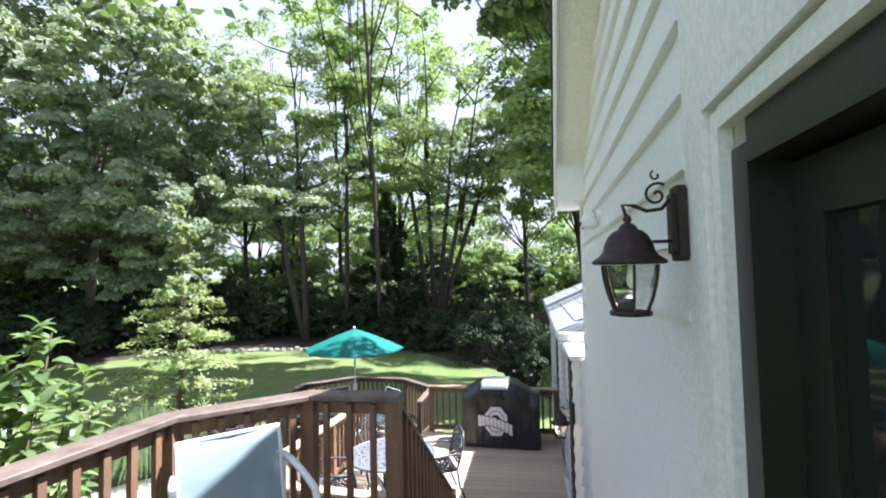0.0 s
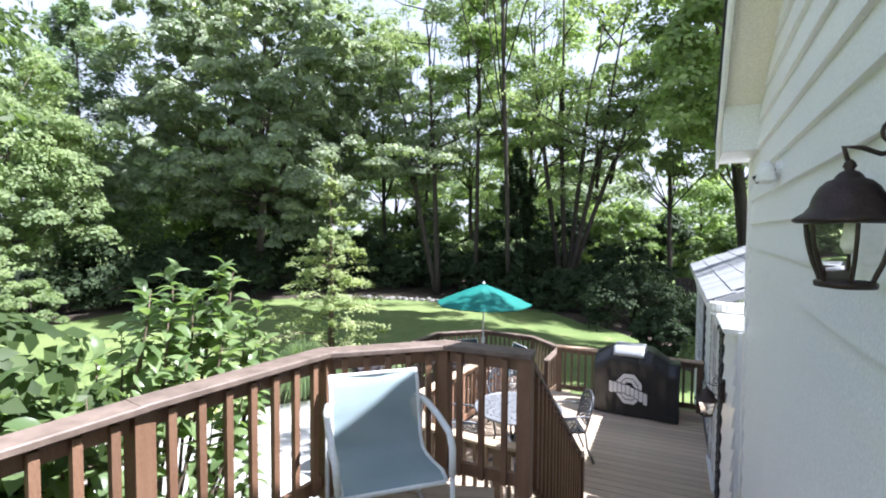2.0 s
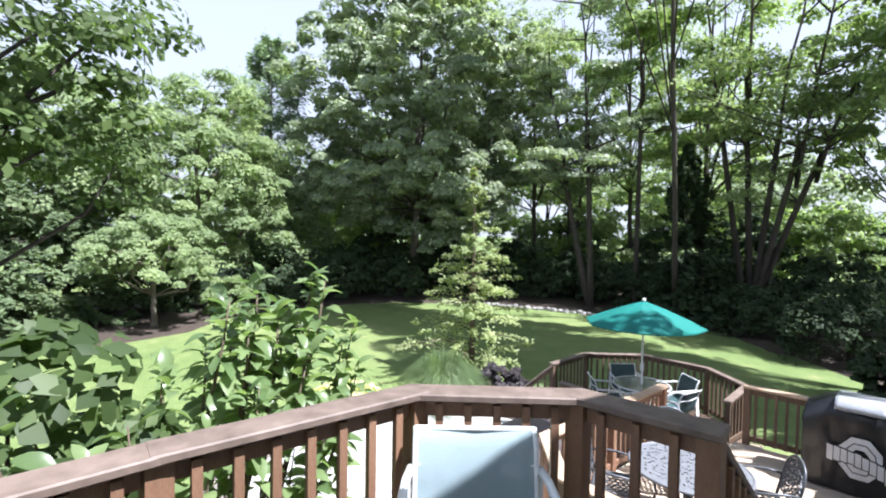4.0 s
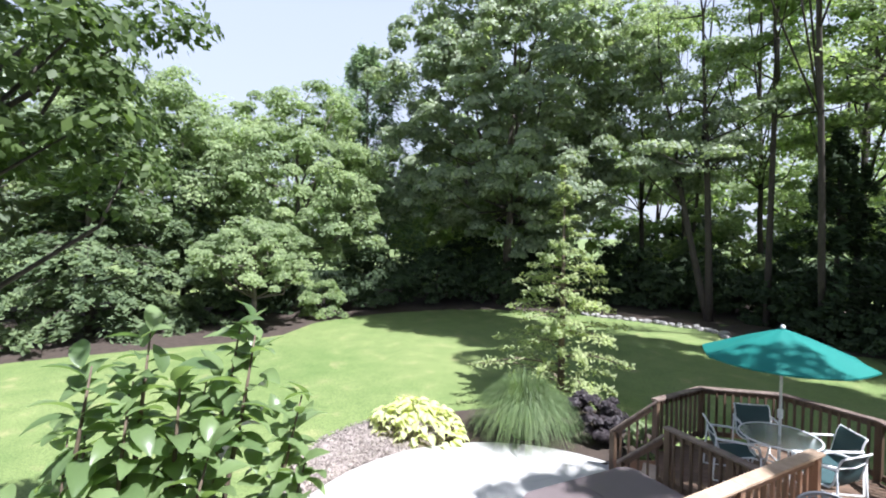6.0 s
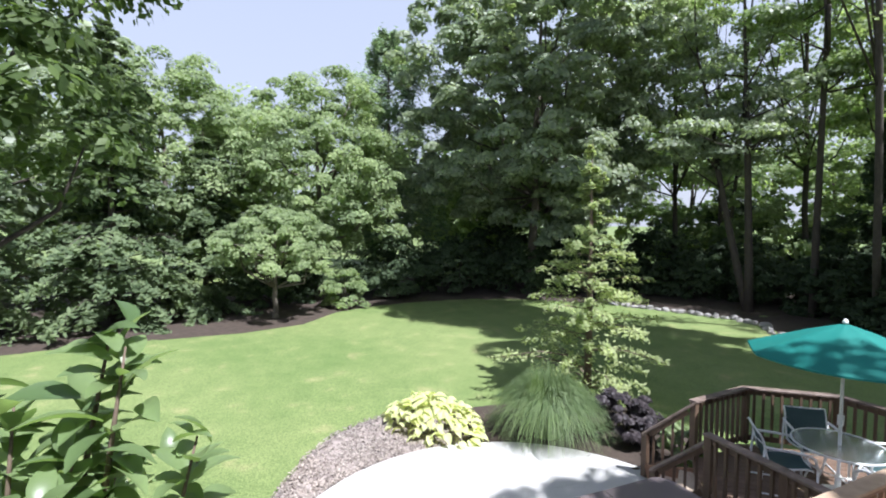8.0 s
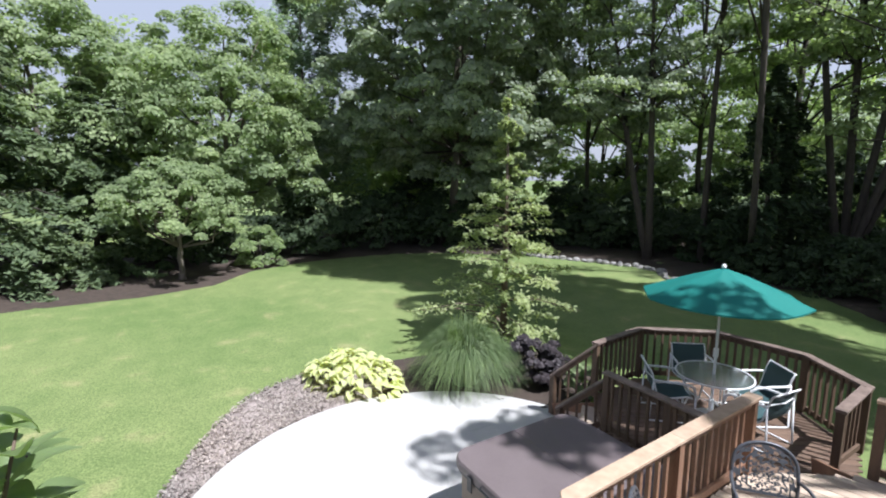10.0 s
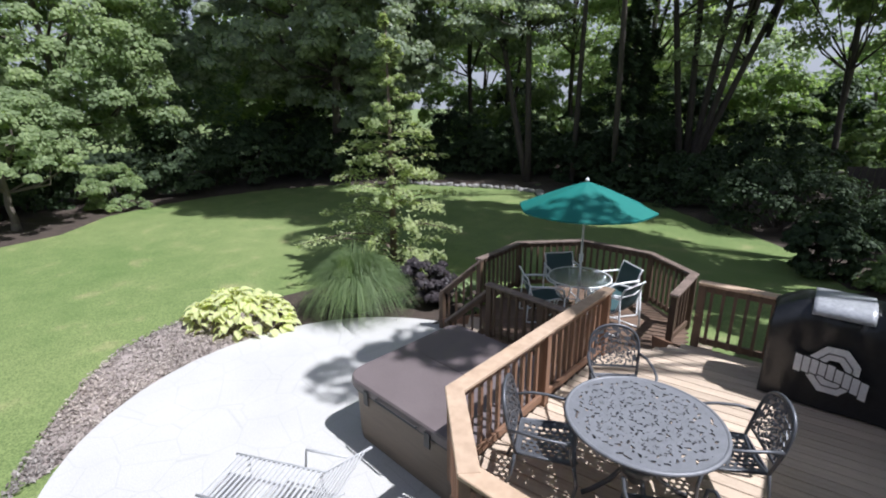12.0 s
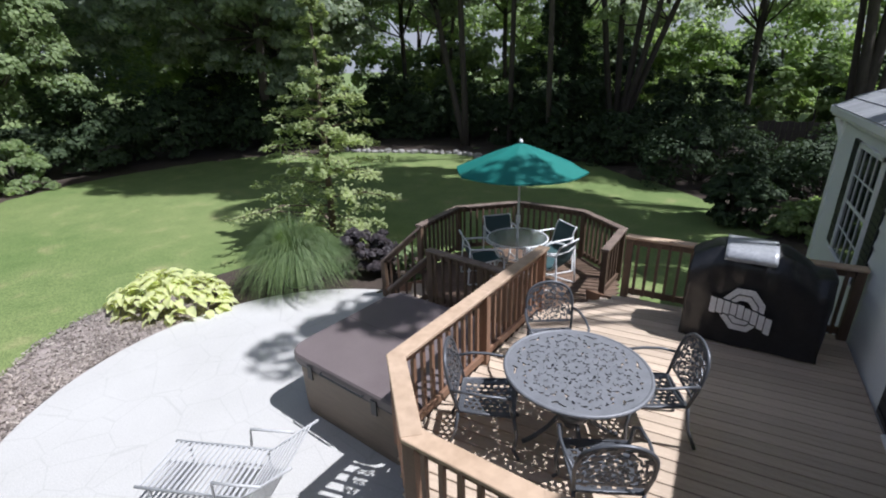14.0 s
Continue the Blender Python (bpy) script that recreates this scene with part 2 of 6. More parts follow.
# ---- mesh tools ----
class Shape:
    """Collects vertices and faces for one mesh."""

    def __init__(self):
        self.v, self.f = [], []

    def add(self, verts, faces):
        k = len(self.v)
        self.v.extend(tuple(p) for p in verts)
        self.f.extend(tuple(i + k for i in f) for f in faces)
        return self

    def beam(self, p, q, w, h, up=(0, 0, 1), cham=0.004):
        """A chamfered timber from p to q, w wide and h high, centred on the line."""
        p, q = Vector(p), Vector(q)
        d = (q - p).normalized()
        s = d.cross(Vector(up))
        if s.length < 1e-4:
            s = Vector((1, 0, 0))
        s.normalize()
        u = s.cross(d)
        c = min(cham, w * 0.3, h * 0.3)
        sec = [(-w / 2 + c, -h / 2), (w / 2 - c, -h / 2), (w / 2, -h / 2 + c), (w / 2, h / 2 - c), (w / 2 - c, h / 2), (-w / 2 + c, h / 2), (-w / 2, h / 2 - c), (-w / 2, -h / 2 + c)]
        vs = [e + s * a + u * b for e in (p, q) for a, b in sec]
        fs = [(i, (i + 1) % 8, 8 + (i + 1) % 8, 8 + i) for i in range(8)]
        fs += [tuple(range(7, -1, -1)), tuple(range(8, 16))]
        return self.add(vs, [f[::-1] for f in fs])

    def box(self, lo, hi, cham=0.004):
        (x0, y0, z0), (x1, y1, z1) = lo, hi
        m = (y0 + y1) / 2
        zc = (z0 + z1) / 2
        return self.beam((x0, m, zc), (x1, m, zc), abs(y1 - y0), z1 - z0, (0, 0, 1), cham)

    def tube(self, pts, r, n=6, r_end=None, closed=False):
        pts = [Vector(p) for p in pts]
        k = len(pts)
        vs, last = [], None
        for i, p in enumerate(pts):
            if closed:
                d = pts[(i + 1) % k] - pts[i - 1]
            else:
                d = pts[min(i + 1, k - 1)] - pts[max(i - 1, 0)]
            d.normalize()
            ref = last if last is not None else (Vector((0, 0, 1)) if abs(d.z) < 0.9 else Vector((1, 0, 0)))
            s = d.cross(ref)
            if s.length < 1e-5:
                s = d.cross(Vector((0.3, 1, 0.2)))
            s.normalize()
            u = s.cross(d)
            last = u
            rr = r if r_end is None else r + (r_end - r) * i / max(1, k - 1)
            vs += [p + (s * math.cos(a) + u * math.sin(a)) * rr for a in (2 * math.pi * j / n for j in range(n))]
        fs = []
        for i in range(k if closed else k - 1):
            a, b = i * n, ((i + 1) % k) * n
            fs += [(a + j, a + (j + 1) % n, b + (j + 1) % n, b + j) for j in range(n)]
        if not closed:
            fs += [tuple(range(n - 1, -1, -1)), tuple((k - 1) * n + j for j in range(n))]
        return self.add(vs, [f[::-1] for f in fs])

    def lathe(self, prof, n=24, at=(0, 0, 0), cap=True, wave=0.0, lobes=8):
        """Turns (radius, z) pairs about the upright through at."""
        vs = [(at[0] + r * math.cos(a), at[1] + r * math.sin(a), at[2] + z) for r, z in prof for a in (2 * math.pi * j / n for j in range(n))]
        fs = [(i * n + j, i * n + (j + 1) % n, (i + 1) * n + (j + 1) % n, (i + 1) * n + j) for i in range(len(prof) - 1) for j in range(n)]
        if cap:
            fs += [tuple(range(n - 1, -1, -1)), tuple((len(prof) - 1) * n + j for j in range(n))]
        return self.add(vs, fs)

    def prism(self, poly, z0, z1):
        k = len(poly)
        vs = [(x, y, z0) for x, y in poly] + [(x, y, z1) for x, y in poly]
        fs = [tuple(range(k - 1, -1, -1)), tuple(range(k, 2 * k))] + [(i, (i + 1) % k, k + (i + 1) % k, k + i) for i in range(k)]
        return self.add(vs, fs)

    def mesh(self, name, mat, smooth=False):
        me = bpy.data.meshes.new(name)
        me.from_pydata(self.v, [], self.f)
        me.materials.append(mat)
        if smooth:
            me.shade_smooth()
        return me


def part(name, shape, material, parent=None, label="", smooth=False):
    """Links a shape as one mesh object under a thing or a part."""
    ob = new(name, shape if isinstance(shape, bpy.types.Mesh) else shape.mesh(name, material, smooth))
    if parent is not None:
        ob.parent = parent
    return tagged(ob, label)


def thing(name, label, category, group="", at=None, kind=""):
    e = new(name)
    if at is not None:
        e.matrix_basis = at
    return tagged(e, label, category, group, kind)


def leaf_mesh(name, mat, pos, nrm, size, rng, long=1.5, droop=0.15):
    """Folded four-triangle leaves at the given places, facing the given ways."""
    n = len(pos)
    nrm = nrm / (np.linalg.norm(nrm, axis=1, keepdims=True) + 1e-9)
    ref = rng.normal(size=(n, 3))
    u = np.cross(nrm, ref)
    u /= np.linalg.norm(u, axis=1, keepdims=True) + 1e-9
    w = np.cross(nrm, u)
    s = (size * rng.uniform(0.65, 1.3, n))[:, None]
    base, tip = pos - u * s * long / 2, pos + u * s * long / 2 - nrm * s * droop
    a, b = pos + w * s / 2 - nrm * s * 0.12, pos - w * s / 2 - nrm * s * 0.12
    v = np.stack([base, a, tip, b], 1).reshape(-1, 3)
    k = np.arange(n) * 4
    f = np.concatenate([np.stack([k, k + 1, k + 2], 1), np.stack([k, k + 2, k + 3], 1)]).astype(np.int32)
    me = bpy.data.meshes.new(name)
    me.vertices.add(len(v))
    me.vertices.foreach_set("co", v.astype(np.float32).ravel())
    me.loops.add(f.size)
    me.loops.foreach_set("vertex_index", f.ravel())
    me.polygons.add(len(f))
    me.polygons.foreach_set("loop_start", (np.arange(len(f)) * 3).astype(np.int32))
    me.update(calc_edges=True)
    me.validate()
    me.materials.append(mat)
    return me


def crown_points(rng, centre, radii, n, clumps, spread, low=-0.9):
    """Leaf places on many small domes spread through an ellipsoid: lit on top, hollow below, with gaps between."""
    clumps = int(clumps * 2.6)
    d = rng.normal(size=(clumps * 3, 3))
    d /= np.linalg.norm(d, axis=1, keepdims=True)
    d = d[d[:, 2] > low][:clumps]
    swell = 1 + 0.16 * np.sin(d[:, :1] * 5.1 + centre[2]) * np.cos(d[:, 1:2] * 4.3) + 0.1 * np.sin(d[:, 2:] * 9.0)
    c = d * rng.uniform(0.3, 1.0, (len(d), 1)) ** 0.45 * swell
    size = rng.uniform(0.55, 1.35, len(c))
    pick = rng.integers(0, len(c), n)
    v = rng.normal(size=(n, 3))
    v /= np.linalg.norm(v, axis=1, keepdims=True)
    v[:, 2] = np.abs(v[:, 2]) * 1.3 - 0.5
    off = v * np.array([1.1, 1.1, 0.8]) * (spread * 1.15 * size[pick] * rng.uniform(0.55, 1.08, n) ** 0.6)[:, None]
    pos = np.array(centre) + c[pick] * np.array(radii) + off
    out = v * np.array([0.75, 0.75, 1.0]) + d[pick] * 0.25 + rng.normal(size=(n, 3)) * 0.3 + np.array(SUN_WAY) * 0.7
    return pos, out, np.array(centre) + c * np.array(radii)


# ---- ground ----
def disc_poly(cx, cy, r, a0, a1, n):
    return [(cx + r * math.cos(radians(a0 + (a1 - a0) * i / n)), cy + r * math.sin(radians(a0 + (a1 - a0) * i / n))) for i in range(n + 1)]


g = Shape()
N = 60
xs = [-1500 * (abs(i / N * 2 - 1) ** 3) * (1 if i < N / 2 else -1) for i in range(N + 1)]
xs = sorted(xs)
g.add([(x - 10, y + 12, 0.02 * noise.noise((x * 0.2, y * 0.2, 0)) - 0.015) for y in xs for x in xs], [(j * (N + 1) + i, j * (N + 1) + i + 1, (j + 1) * (N + 1) + i + 1, (j + 1) * (N + 1) + i) for j in range(N) for i in range(N)])
tagged(part("ground", g, M_LAWN, smooth=True), "mown green lawn with dry yellowish patches", "lawn", kind="structure")

patio = Shape().prism(disc_poly(-5.0, 6.1, 3.34, 95, 268, 64) + [(0.85, 2.7), (0.85, 9.3)], -0.1, PATIO)
tagged(part("patio", patio, M_PATIO), "pale sunlit concrete patio with a curved edge", "patio", kind="structure")


def bed(name, poly, z, mat, label, rough=0.03, step=0.25):
    """A planting bed: a bumpy sheet that fills a polygon and falls to the lawn at its edge."""
    bm = bmesh.new()
    bm.faces.new([bm.verts.new((x, y, 0)) for x, y in poly])
    bmesh.ops.triangulate(bm, faces=bm.faces)
    for _ in range(5):
        long = [e for e in bm.edges if e.calc_length() > step * 2]
        if not long or len(bm.verts) > 6000:
            break
        bmesh.ops.subdivide_edges(bm, edges=long, cuts=1)
        bmesh.ops.triangulate(bm, faces=bm.faces)
    for v in bm.verts:
        v.co.z = -0.02 if v.is_boundary else z + rough * noise.noise(v.co * 3.1)
    me = bpy.data.meshes.new(name)
    bm.to_mesh(me)
    bm.free()
    me.materials.append(mat)
    return tagged(new(name, me), label, "planting bed", kind="structure")


MULCH = [(-6.9, 2.9), (-7.7, 3.35), (-8.5, 3.88), (-9.3, 4.5), (-9.85, 5.15), (-10.15, 5.9), (-10.2, 6.6), (-9.9, 7.6), (-9.3, 7.75), (-8.2, 7.1), (-8.0, 4.6), (-7.2, 3.6)]
bed("mulch_bed", MULCH, 0.025, M_MULCH, "grey-brown wood chip mulch bed round the patio")
bed("soil_bed", [(-9.9, 7.6), (-9.5, 9.0), (-8.9, 10.6), (-7.8, 11.6), (-6.3, 11.3), (-5.3, 10.6), (-5.1, 9.0), (-6.2, 8.7), (-7.3, 7.9), (-8.2, 7.0), (-9.3, 7.7)], 0.02, M_SOIL, "dark soil bed behind the patio")
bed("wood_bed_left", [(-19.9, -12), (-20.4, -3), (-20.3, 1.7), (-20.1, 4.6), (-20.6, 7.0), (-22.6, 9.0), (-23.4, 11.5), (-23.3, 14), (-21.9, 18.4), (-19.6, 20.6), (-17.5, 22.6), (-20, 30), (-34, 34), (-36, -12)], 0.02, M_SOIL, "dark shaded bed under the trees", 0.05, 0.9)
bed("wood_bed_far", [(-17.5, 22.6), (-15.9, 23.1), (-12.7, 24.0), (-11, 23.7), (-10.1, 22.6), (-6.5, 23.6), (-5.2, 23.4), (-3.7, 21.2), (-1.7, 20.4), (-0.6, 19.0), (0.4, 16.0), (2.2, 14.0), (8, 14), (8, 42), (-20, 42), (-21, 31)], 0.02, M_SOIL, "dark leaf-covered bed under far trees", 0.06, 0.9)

def chips():
    """Loose wood chips over the mulch ring round the patio."""
    rng = np.random.default_rng(7)
    a, u = rng.uniform(radians(112), radians(262), 26000), rng.uniform(0, 1, 26000)
    x, y = -5.0 + (3.36 + 2.1 * u) * np.cos(a), 6.1 + (3.36 + 2.1 * u) * np.sin(a)
    k = len(MULCH)
    inside = np.zeros(len(x), bool)
    for i in range(k):
        (ax, ay), (bx, by) = MULCH[i], MULCH[(i + 1) % k]
        cross = ((ay > y) != (by > y)) & (x < (bx - ax) * (y - ay) / (by - ay + 1e-9) + ax)
        inside ^= cross
    x, y = x[inside], y[inside]
    pos = np.stack([x, y, 0.03 + rng.uniform(0, 0.02, len(x))], 1)
    nrm = rng.normal(size=(len(x), 3)) * 0.45 + np.array([0, 0, 1])
    tagged(part("mulch_chips", leaf_mesh("mulch_chips", M_CHIP, pos, nrm, 0.026, rng, 2.4, 0.0), M_CHIP), "loose grey-brown wood chips on the bed", "mulch", kind="stuff")


chips()

# ---- house ----


def gable_h(y):
    return 4.95 + 0.5 * (5.07 - y) if y > -1.5 else 4.95 + 0.5 * (5.07 + 1.5) - 0.5 * (-1.5 - y)


house = Shape()
house.add([(WALL_X + a, y, z) for a in (0.0, 0.25) for y, z in ((1.05, 0), (5.07, 0), (5.07, 4.95), (1.05, gable_h(1.05)))], [(3, 2, 1, 0), (4, 5, 6, 7), (0, 1, 5, 4), (1, 2, 6, 5), (2, 3, 7, 6), (3, 0, 4, 7)])
tagged(part("wall_gable_far", house, M_SIDING), "white painted gable wall beside the upper deck", "wall", kind="structure")
house = Shape()
house.add([(WALL_X + a, y, z) for a in (0.0, 0.25) for y, z in ((-8.0, 0), (-0.95, 0), (-0.95, gable_h(-0.95)), (-1.5, gable_h(-1.5)), (-8.0, gable_h(-8.0)))], [(4, 3, 2, 1, 0), (5, 6, 7, 8, 9), (0, 1, 6, 5), (1, 2, 7, 6), (2, 3, 8, 7), (3, 4, 9, 8), (4, 0, 5, 9)])
tagged(part("wall_gable_near", house, M_SIDING), "white painted gable wall behind the door", "wall", kind="structure")
house = Shape()
house.add([(WALL_X + a, y, z) for a in (0.0, 0.25) for y, z in ((-0.95, 4.43), (1.05, 4.43), (1.05, gable_h(1.05)), (-0.95, gable_h(-0.95)))], [(3, 2, 1, 0), (4, 5, 6, 7), (0, 1, 5, 4), (1, 2, 6, 5), (2, 3, 7, 6), (3, 0, 4, 7)])
tagged(part("wall_over_door", house, M_SIDING), "white painted wall over the door", "wall", kind="structure")
house = Shape()
house.box((WALL_X, -0.95, 0), (WALL_X + 0.25, 1.05, LAND), 0.002)
tagged(part("wall_under_door", house, M_SIDING), "white wall under the door", "wall", kind="structure")
side = Shape().add([(x, y, z) for y in (4.87, 5.065) for x, z in ((1.15, 0), (9, 0), (9, 4.95), (1.15, 4.95))], [(0, 1, 2, 3), (7, 6, 5, 4), (0, 4, 5, 1), (1, 5, 6, 2), (2, 6, 7, 3), (3, 7, 4, 0)])
tagged(part("wall_side", side, M_SIDING), "white side wall of the taller house part", "wall", kind="structure")

roof = Shape()
for a, b in ((-1.5, 5.32), (-8.3, -1.5)):
    za, zb = gable_h(a) + 0.02, gable_h(b) + 0.02
    roof.add([(x, y, z + dz) for dz in (0.0, 0.2) for x, y, z in ((0.63, a, za), (9, a, za), (9, b, zb), (0.63, b, zb))], [(3, 2, 1, 0), (4, 5, 6, 7), (0, 1, 5, 4), (1, 2, 6, 5), (2, 3, 7, 6), (3, 0, 4, 7)])
tagged(part("roof_main", roof, M_SHINGLE), "grey shingle gable roof", "roof", kind="structure")
rake = Shape()
rake.beam((0.617, 5.34, gable_h(5.34) + 0.05), (0.617, -1.5, gable_h(-1.5) + 0.05), 0.025, 0.3, (0, 0, 1))
tagged(part("trim_rake", rake, M_TRIM), "white rake board under the roof edge", "trim", kind="structure")
soff = Shape()
soff.beam((0.765, 5.3, gable_h(5.3) - 0.045), (0.765, -1.5, gable_h(-1.5) - 0.045), 0.265, 0.02, (0, 0, 1))
tagged(part("trim_soffit", soff, M_SOFFIT), "cream painted soffit under the roof edge", "trim", kind="structure")
ret = Shape().add([(x, y, z) for x in (0.632, WALL_X - 0.002) for y, z in ((4.55, 4.79), (5.32, 4.79), (5.32, 4.82), (4.55, 5.17))], [(0, 1, 2, 3), (7, 6, 5, 4), (0, 4, 5, 1), (1, 5, 6, 2), (2, 6, 7, 3), (3, 7, 4, 0)])
tagged(part("trim_eave_return", ret, M_TRIM), "white boxed eave return at the foot of the gable", "trim", kind="structure")
edge = Shape().beam((0.612, 5.36, gable_h(5.36) + 0.212), (0.612, -1.5, gable_h(-1.5) + 0.212), 0.05, 0.03)
tagged(part("trim_drip_edge", edge, M_BLACKP), "dark shingle edge along the gable", "trim", kind="structure")
cb = Shape()
cb.box((WALL_X - 0.042, 4.93, 0.0), (WALL_X - 0.002, 5.09, 4.77), 0.004)
tagged(part("trim_corner", cb, M_TRIM), "white vertical corner board", "trim", kind="structure")

# lower wing
WX = 0.95
wing = Shape().box((WX, 5.09, 0), (WX + 0.25, 12.56, 3.2), 0.002)
tagged(part("wall_wing", wing, M_SIDING), "white wall of the low wing beside the deck", "wall", kind="structure")
wing = Shape().box((WX + 0.25, 12.33, 0), (8, 12.56, 3.2), 0.002)
tagged(part("wall_wing_end", wing, M_SIDING), "white end wall of the low wing", "wall", kind="structure")
wr = Shape()
RISE = 0.42
wr.add([(x, y, z + dz) for dz in (0.0, 0.08) for x, y, z in ((0.82, 6.1, 3.28), (6, 6.1, 3.28 + RISE * 5.18), (6, 12.9, 3.28 + RISE * 5.18), (0.82, 12.9, 3.28))], [(3, 2, 1, 0), (4, 5, 6, 7), (0, 1, 5, 4), (1, 2, 6, 5), (2, 3, 7, 6), (3, 0, 4, 7)])
roof_wing = tagged(part("roof_wing", wr, M_SHINGLE), "grey shingle roof of the low wing", "roof", kind="structure")
gut = Shape().beam((0.79, 6.2, 3.29), (0.79, 12.92, 3.29), 0.07, 0.12, (0, 0, 1), 0.02)
gut.beam((0.87, 6.1, 3.21), (0.87, 12.9, 3.21), 0.16, 0.03)
for k in range(6):
    a0, a1 = math.pi / 2 * k / 6, math.pi / 2 * (k + 1) / 6
    gut.beam((1.0 - 0.21 * math.cos(a0), 6.2 - 0.16 * math.sin(a0), 3.29), (1.0 - 0.21 * math.cos(a1), 6.2 - 0.16 * math.sin(a1), 3.29), 0.07, 0.12, (0, 0, 1), 0.02)
gut.beam((1.0, 6.04, 3.29), (2.4, 6.04, 3.36), 0.07, 0.12, (0, 0, 1), 0.02)
tagged(part("trim_gutter", gut, M_TRIM), "white gutter and soffit along the wing roof", "trim", kind="structure")
low = Shape().beam((0.96, 5.1, 3.205), (0.96, 5.98, 3.205), 0.26, 0.05, (0, 0, 1), 0.02)
low.beam((1.9, 5.1, 3.4), (1.9, 5.98, 3.4), 1.8, 0.05, (-0.25, 0, 1), 0.005)
tagged(part("trim_entry_roof", low, M_TRIM), "low white-edged roof piece beside the gable corner", "trim", kind="structure")
br = Shape().tube([(0.96, 12.5, 2.75), (0.92, 12.55, 2.95), (0.84, 12.62, 3.18)], 0.05, 8)
tagged(part("trim_corbel", br, M_TRIM), "white curved bracket under the eave corner", "trim", kind="structure")
cb = Shape().box((WX - 0.042, 12.42, 0.0), (WX - 0.002, 12.58, 3.18), 0.004)
tagged(part("trim_corner_wing", cb, M_TRIM), "white corner board of the wing", "trim", kind="structure")


def window(at_y, z0, w, h, name, cols=3, rows=4, shutters=True):
    e = thing(name, "white grid window with black shutters", "window", kind="structure", at=pose(WX, at_y, z0))
    fr = Shape()
    for a, b in (((-0.065, -w / 2, 0), (0.0, -w / 2 + 0.06, h)), ((-0.065, w / 2 - 0.06, 0), (0.0, w / 2, h)), ((-0.065, -w / 2, h - 0.06), (0.0, w / 2, h)), ((-0.08, -w / 2 - 0.05, -0.05), (0.0, w / 2 + 0.05, 0.01))):
        fr.box(a, b)
    part("window_frame", fr, M_TRIM, e)
    for i in range(1, cols):
        y = -w / 2 + 0.06 + (w - 0.12) * i / cols
        part("muntin", Shape().box((-0.052, y - 0.008, 0.02), (-0.042, y + 0.008, h - 0.06), 0.002), M_TRIM, e)
    for j in range(1, rows):
        z = (h - 0.06) * j / rows
        wide = 0.02 if 2 * j == rows else 0.008
        part("muntin", Shape().box((-0.05, -w / 2 + 0.06, z - wide), (-0.04, w / 2 - 0.06, z + wide), 0.002), M_TRIM, e)
    for i in range(cols):
        for j in range(rows):
            y0, y1 = (-w / 2 + 0.06 + (w - 0.12) * k / cols for k in (i, i + 1))
            z0p, z1p = ((h - 0.06) * k / rows for k in (j, j + 1))
            part("pane", Shape().box((-0.04, y0, z0p), (-0.028, y1, z1p), 0.001), M_DARKGLASS, e)
    if shutters:
        for s in (-1, 1):
            y = s * (w / 2 + 0.24)
            sh = Shape()
            sh.box((-0.045, y - 0.17, 0), (-0.02, y + 0.17, h), 0.004)
            for k in range(18):
                z = 0.06 + (h - 0.12) * k / 17
                sh.box((-0.055, y - 0.13, z - 0.012), (-0.045, y + 0.13, z + 0.012), 0.003)
            part("shutter", sh, M_BLACKP, e, "black louvred shutter")
    return e


window(10.4, 1.5, 1.3, 1.5, "window_1", 4, 4)
window(6.9, 1.02, 0.9, 2.0, "window_2", 2, 5)


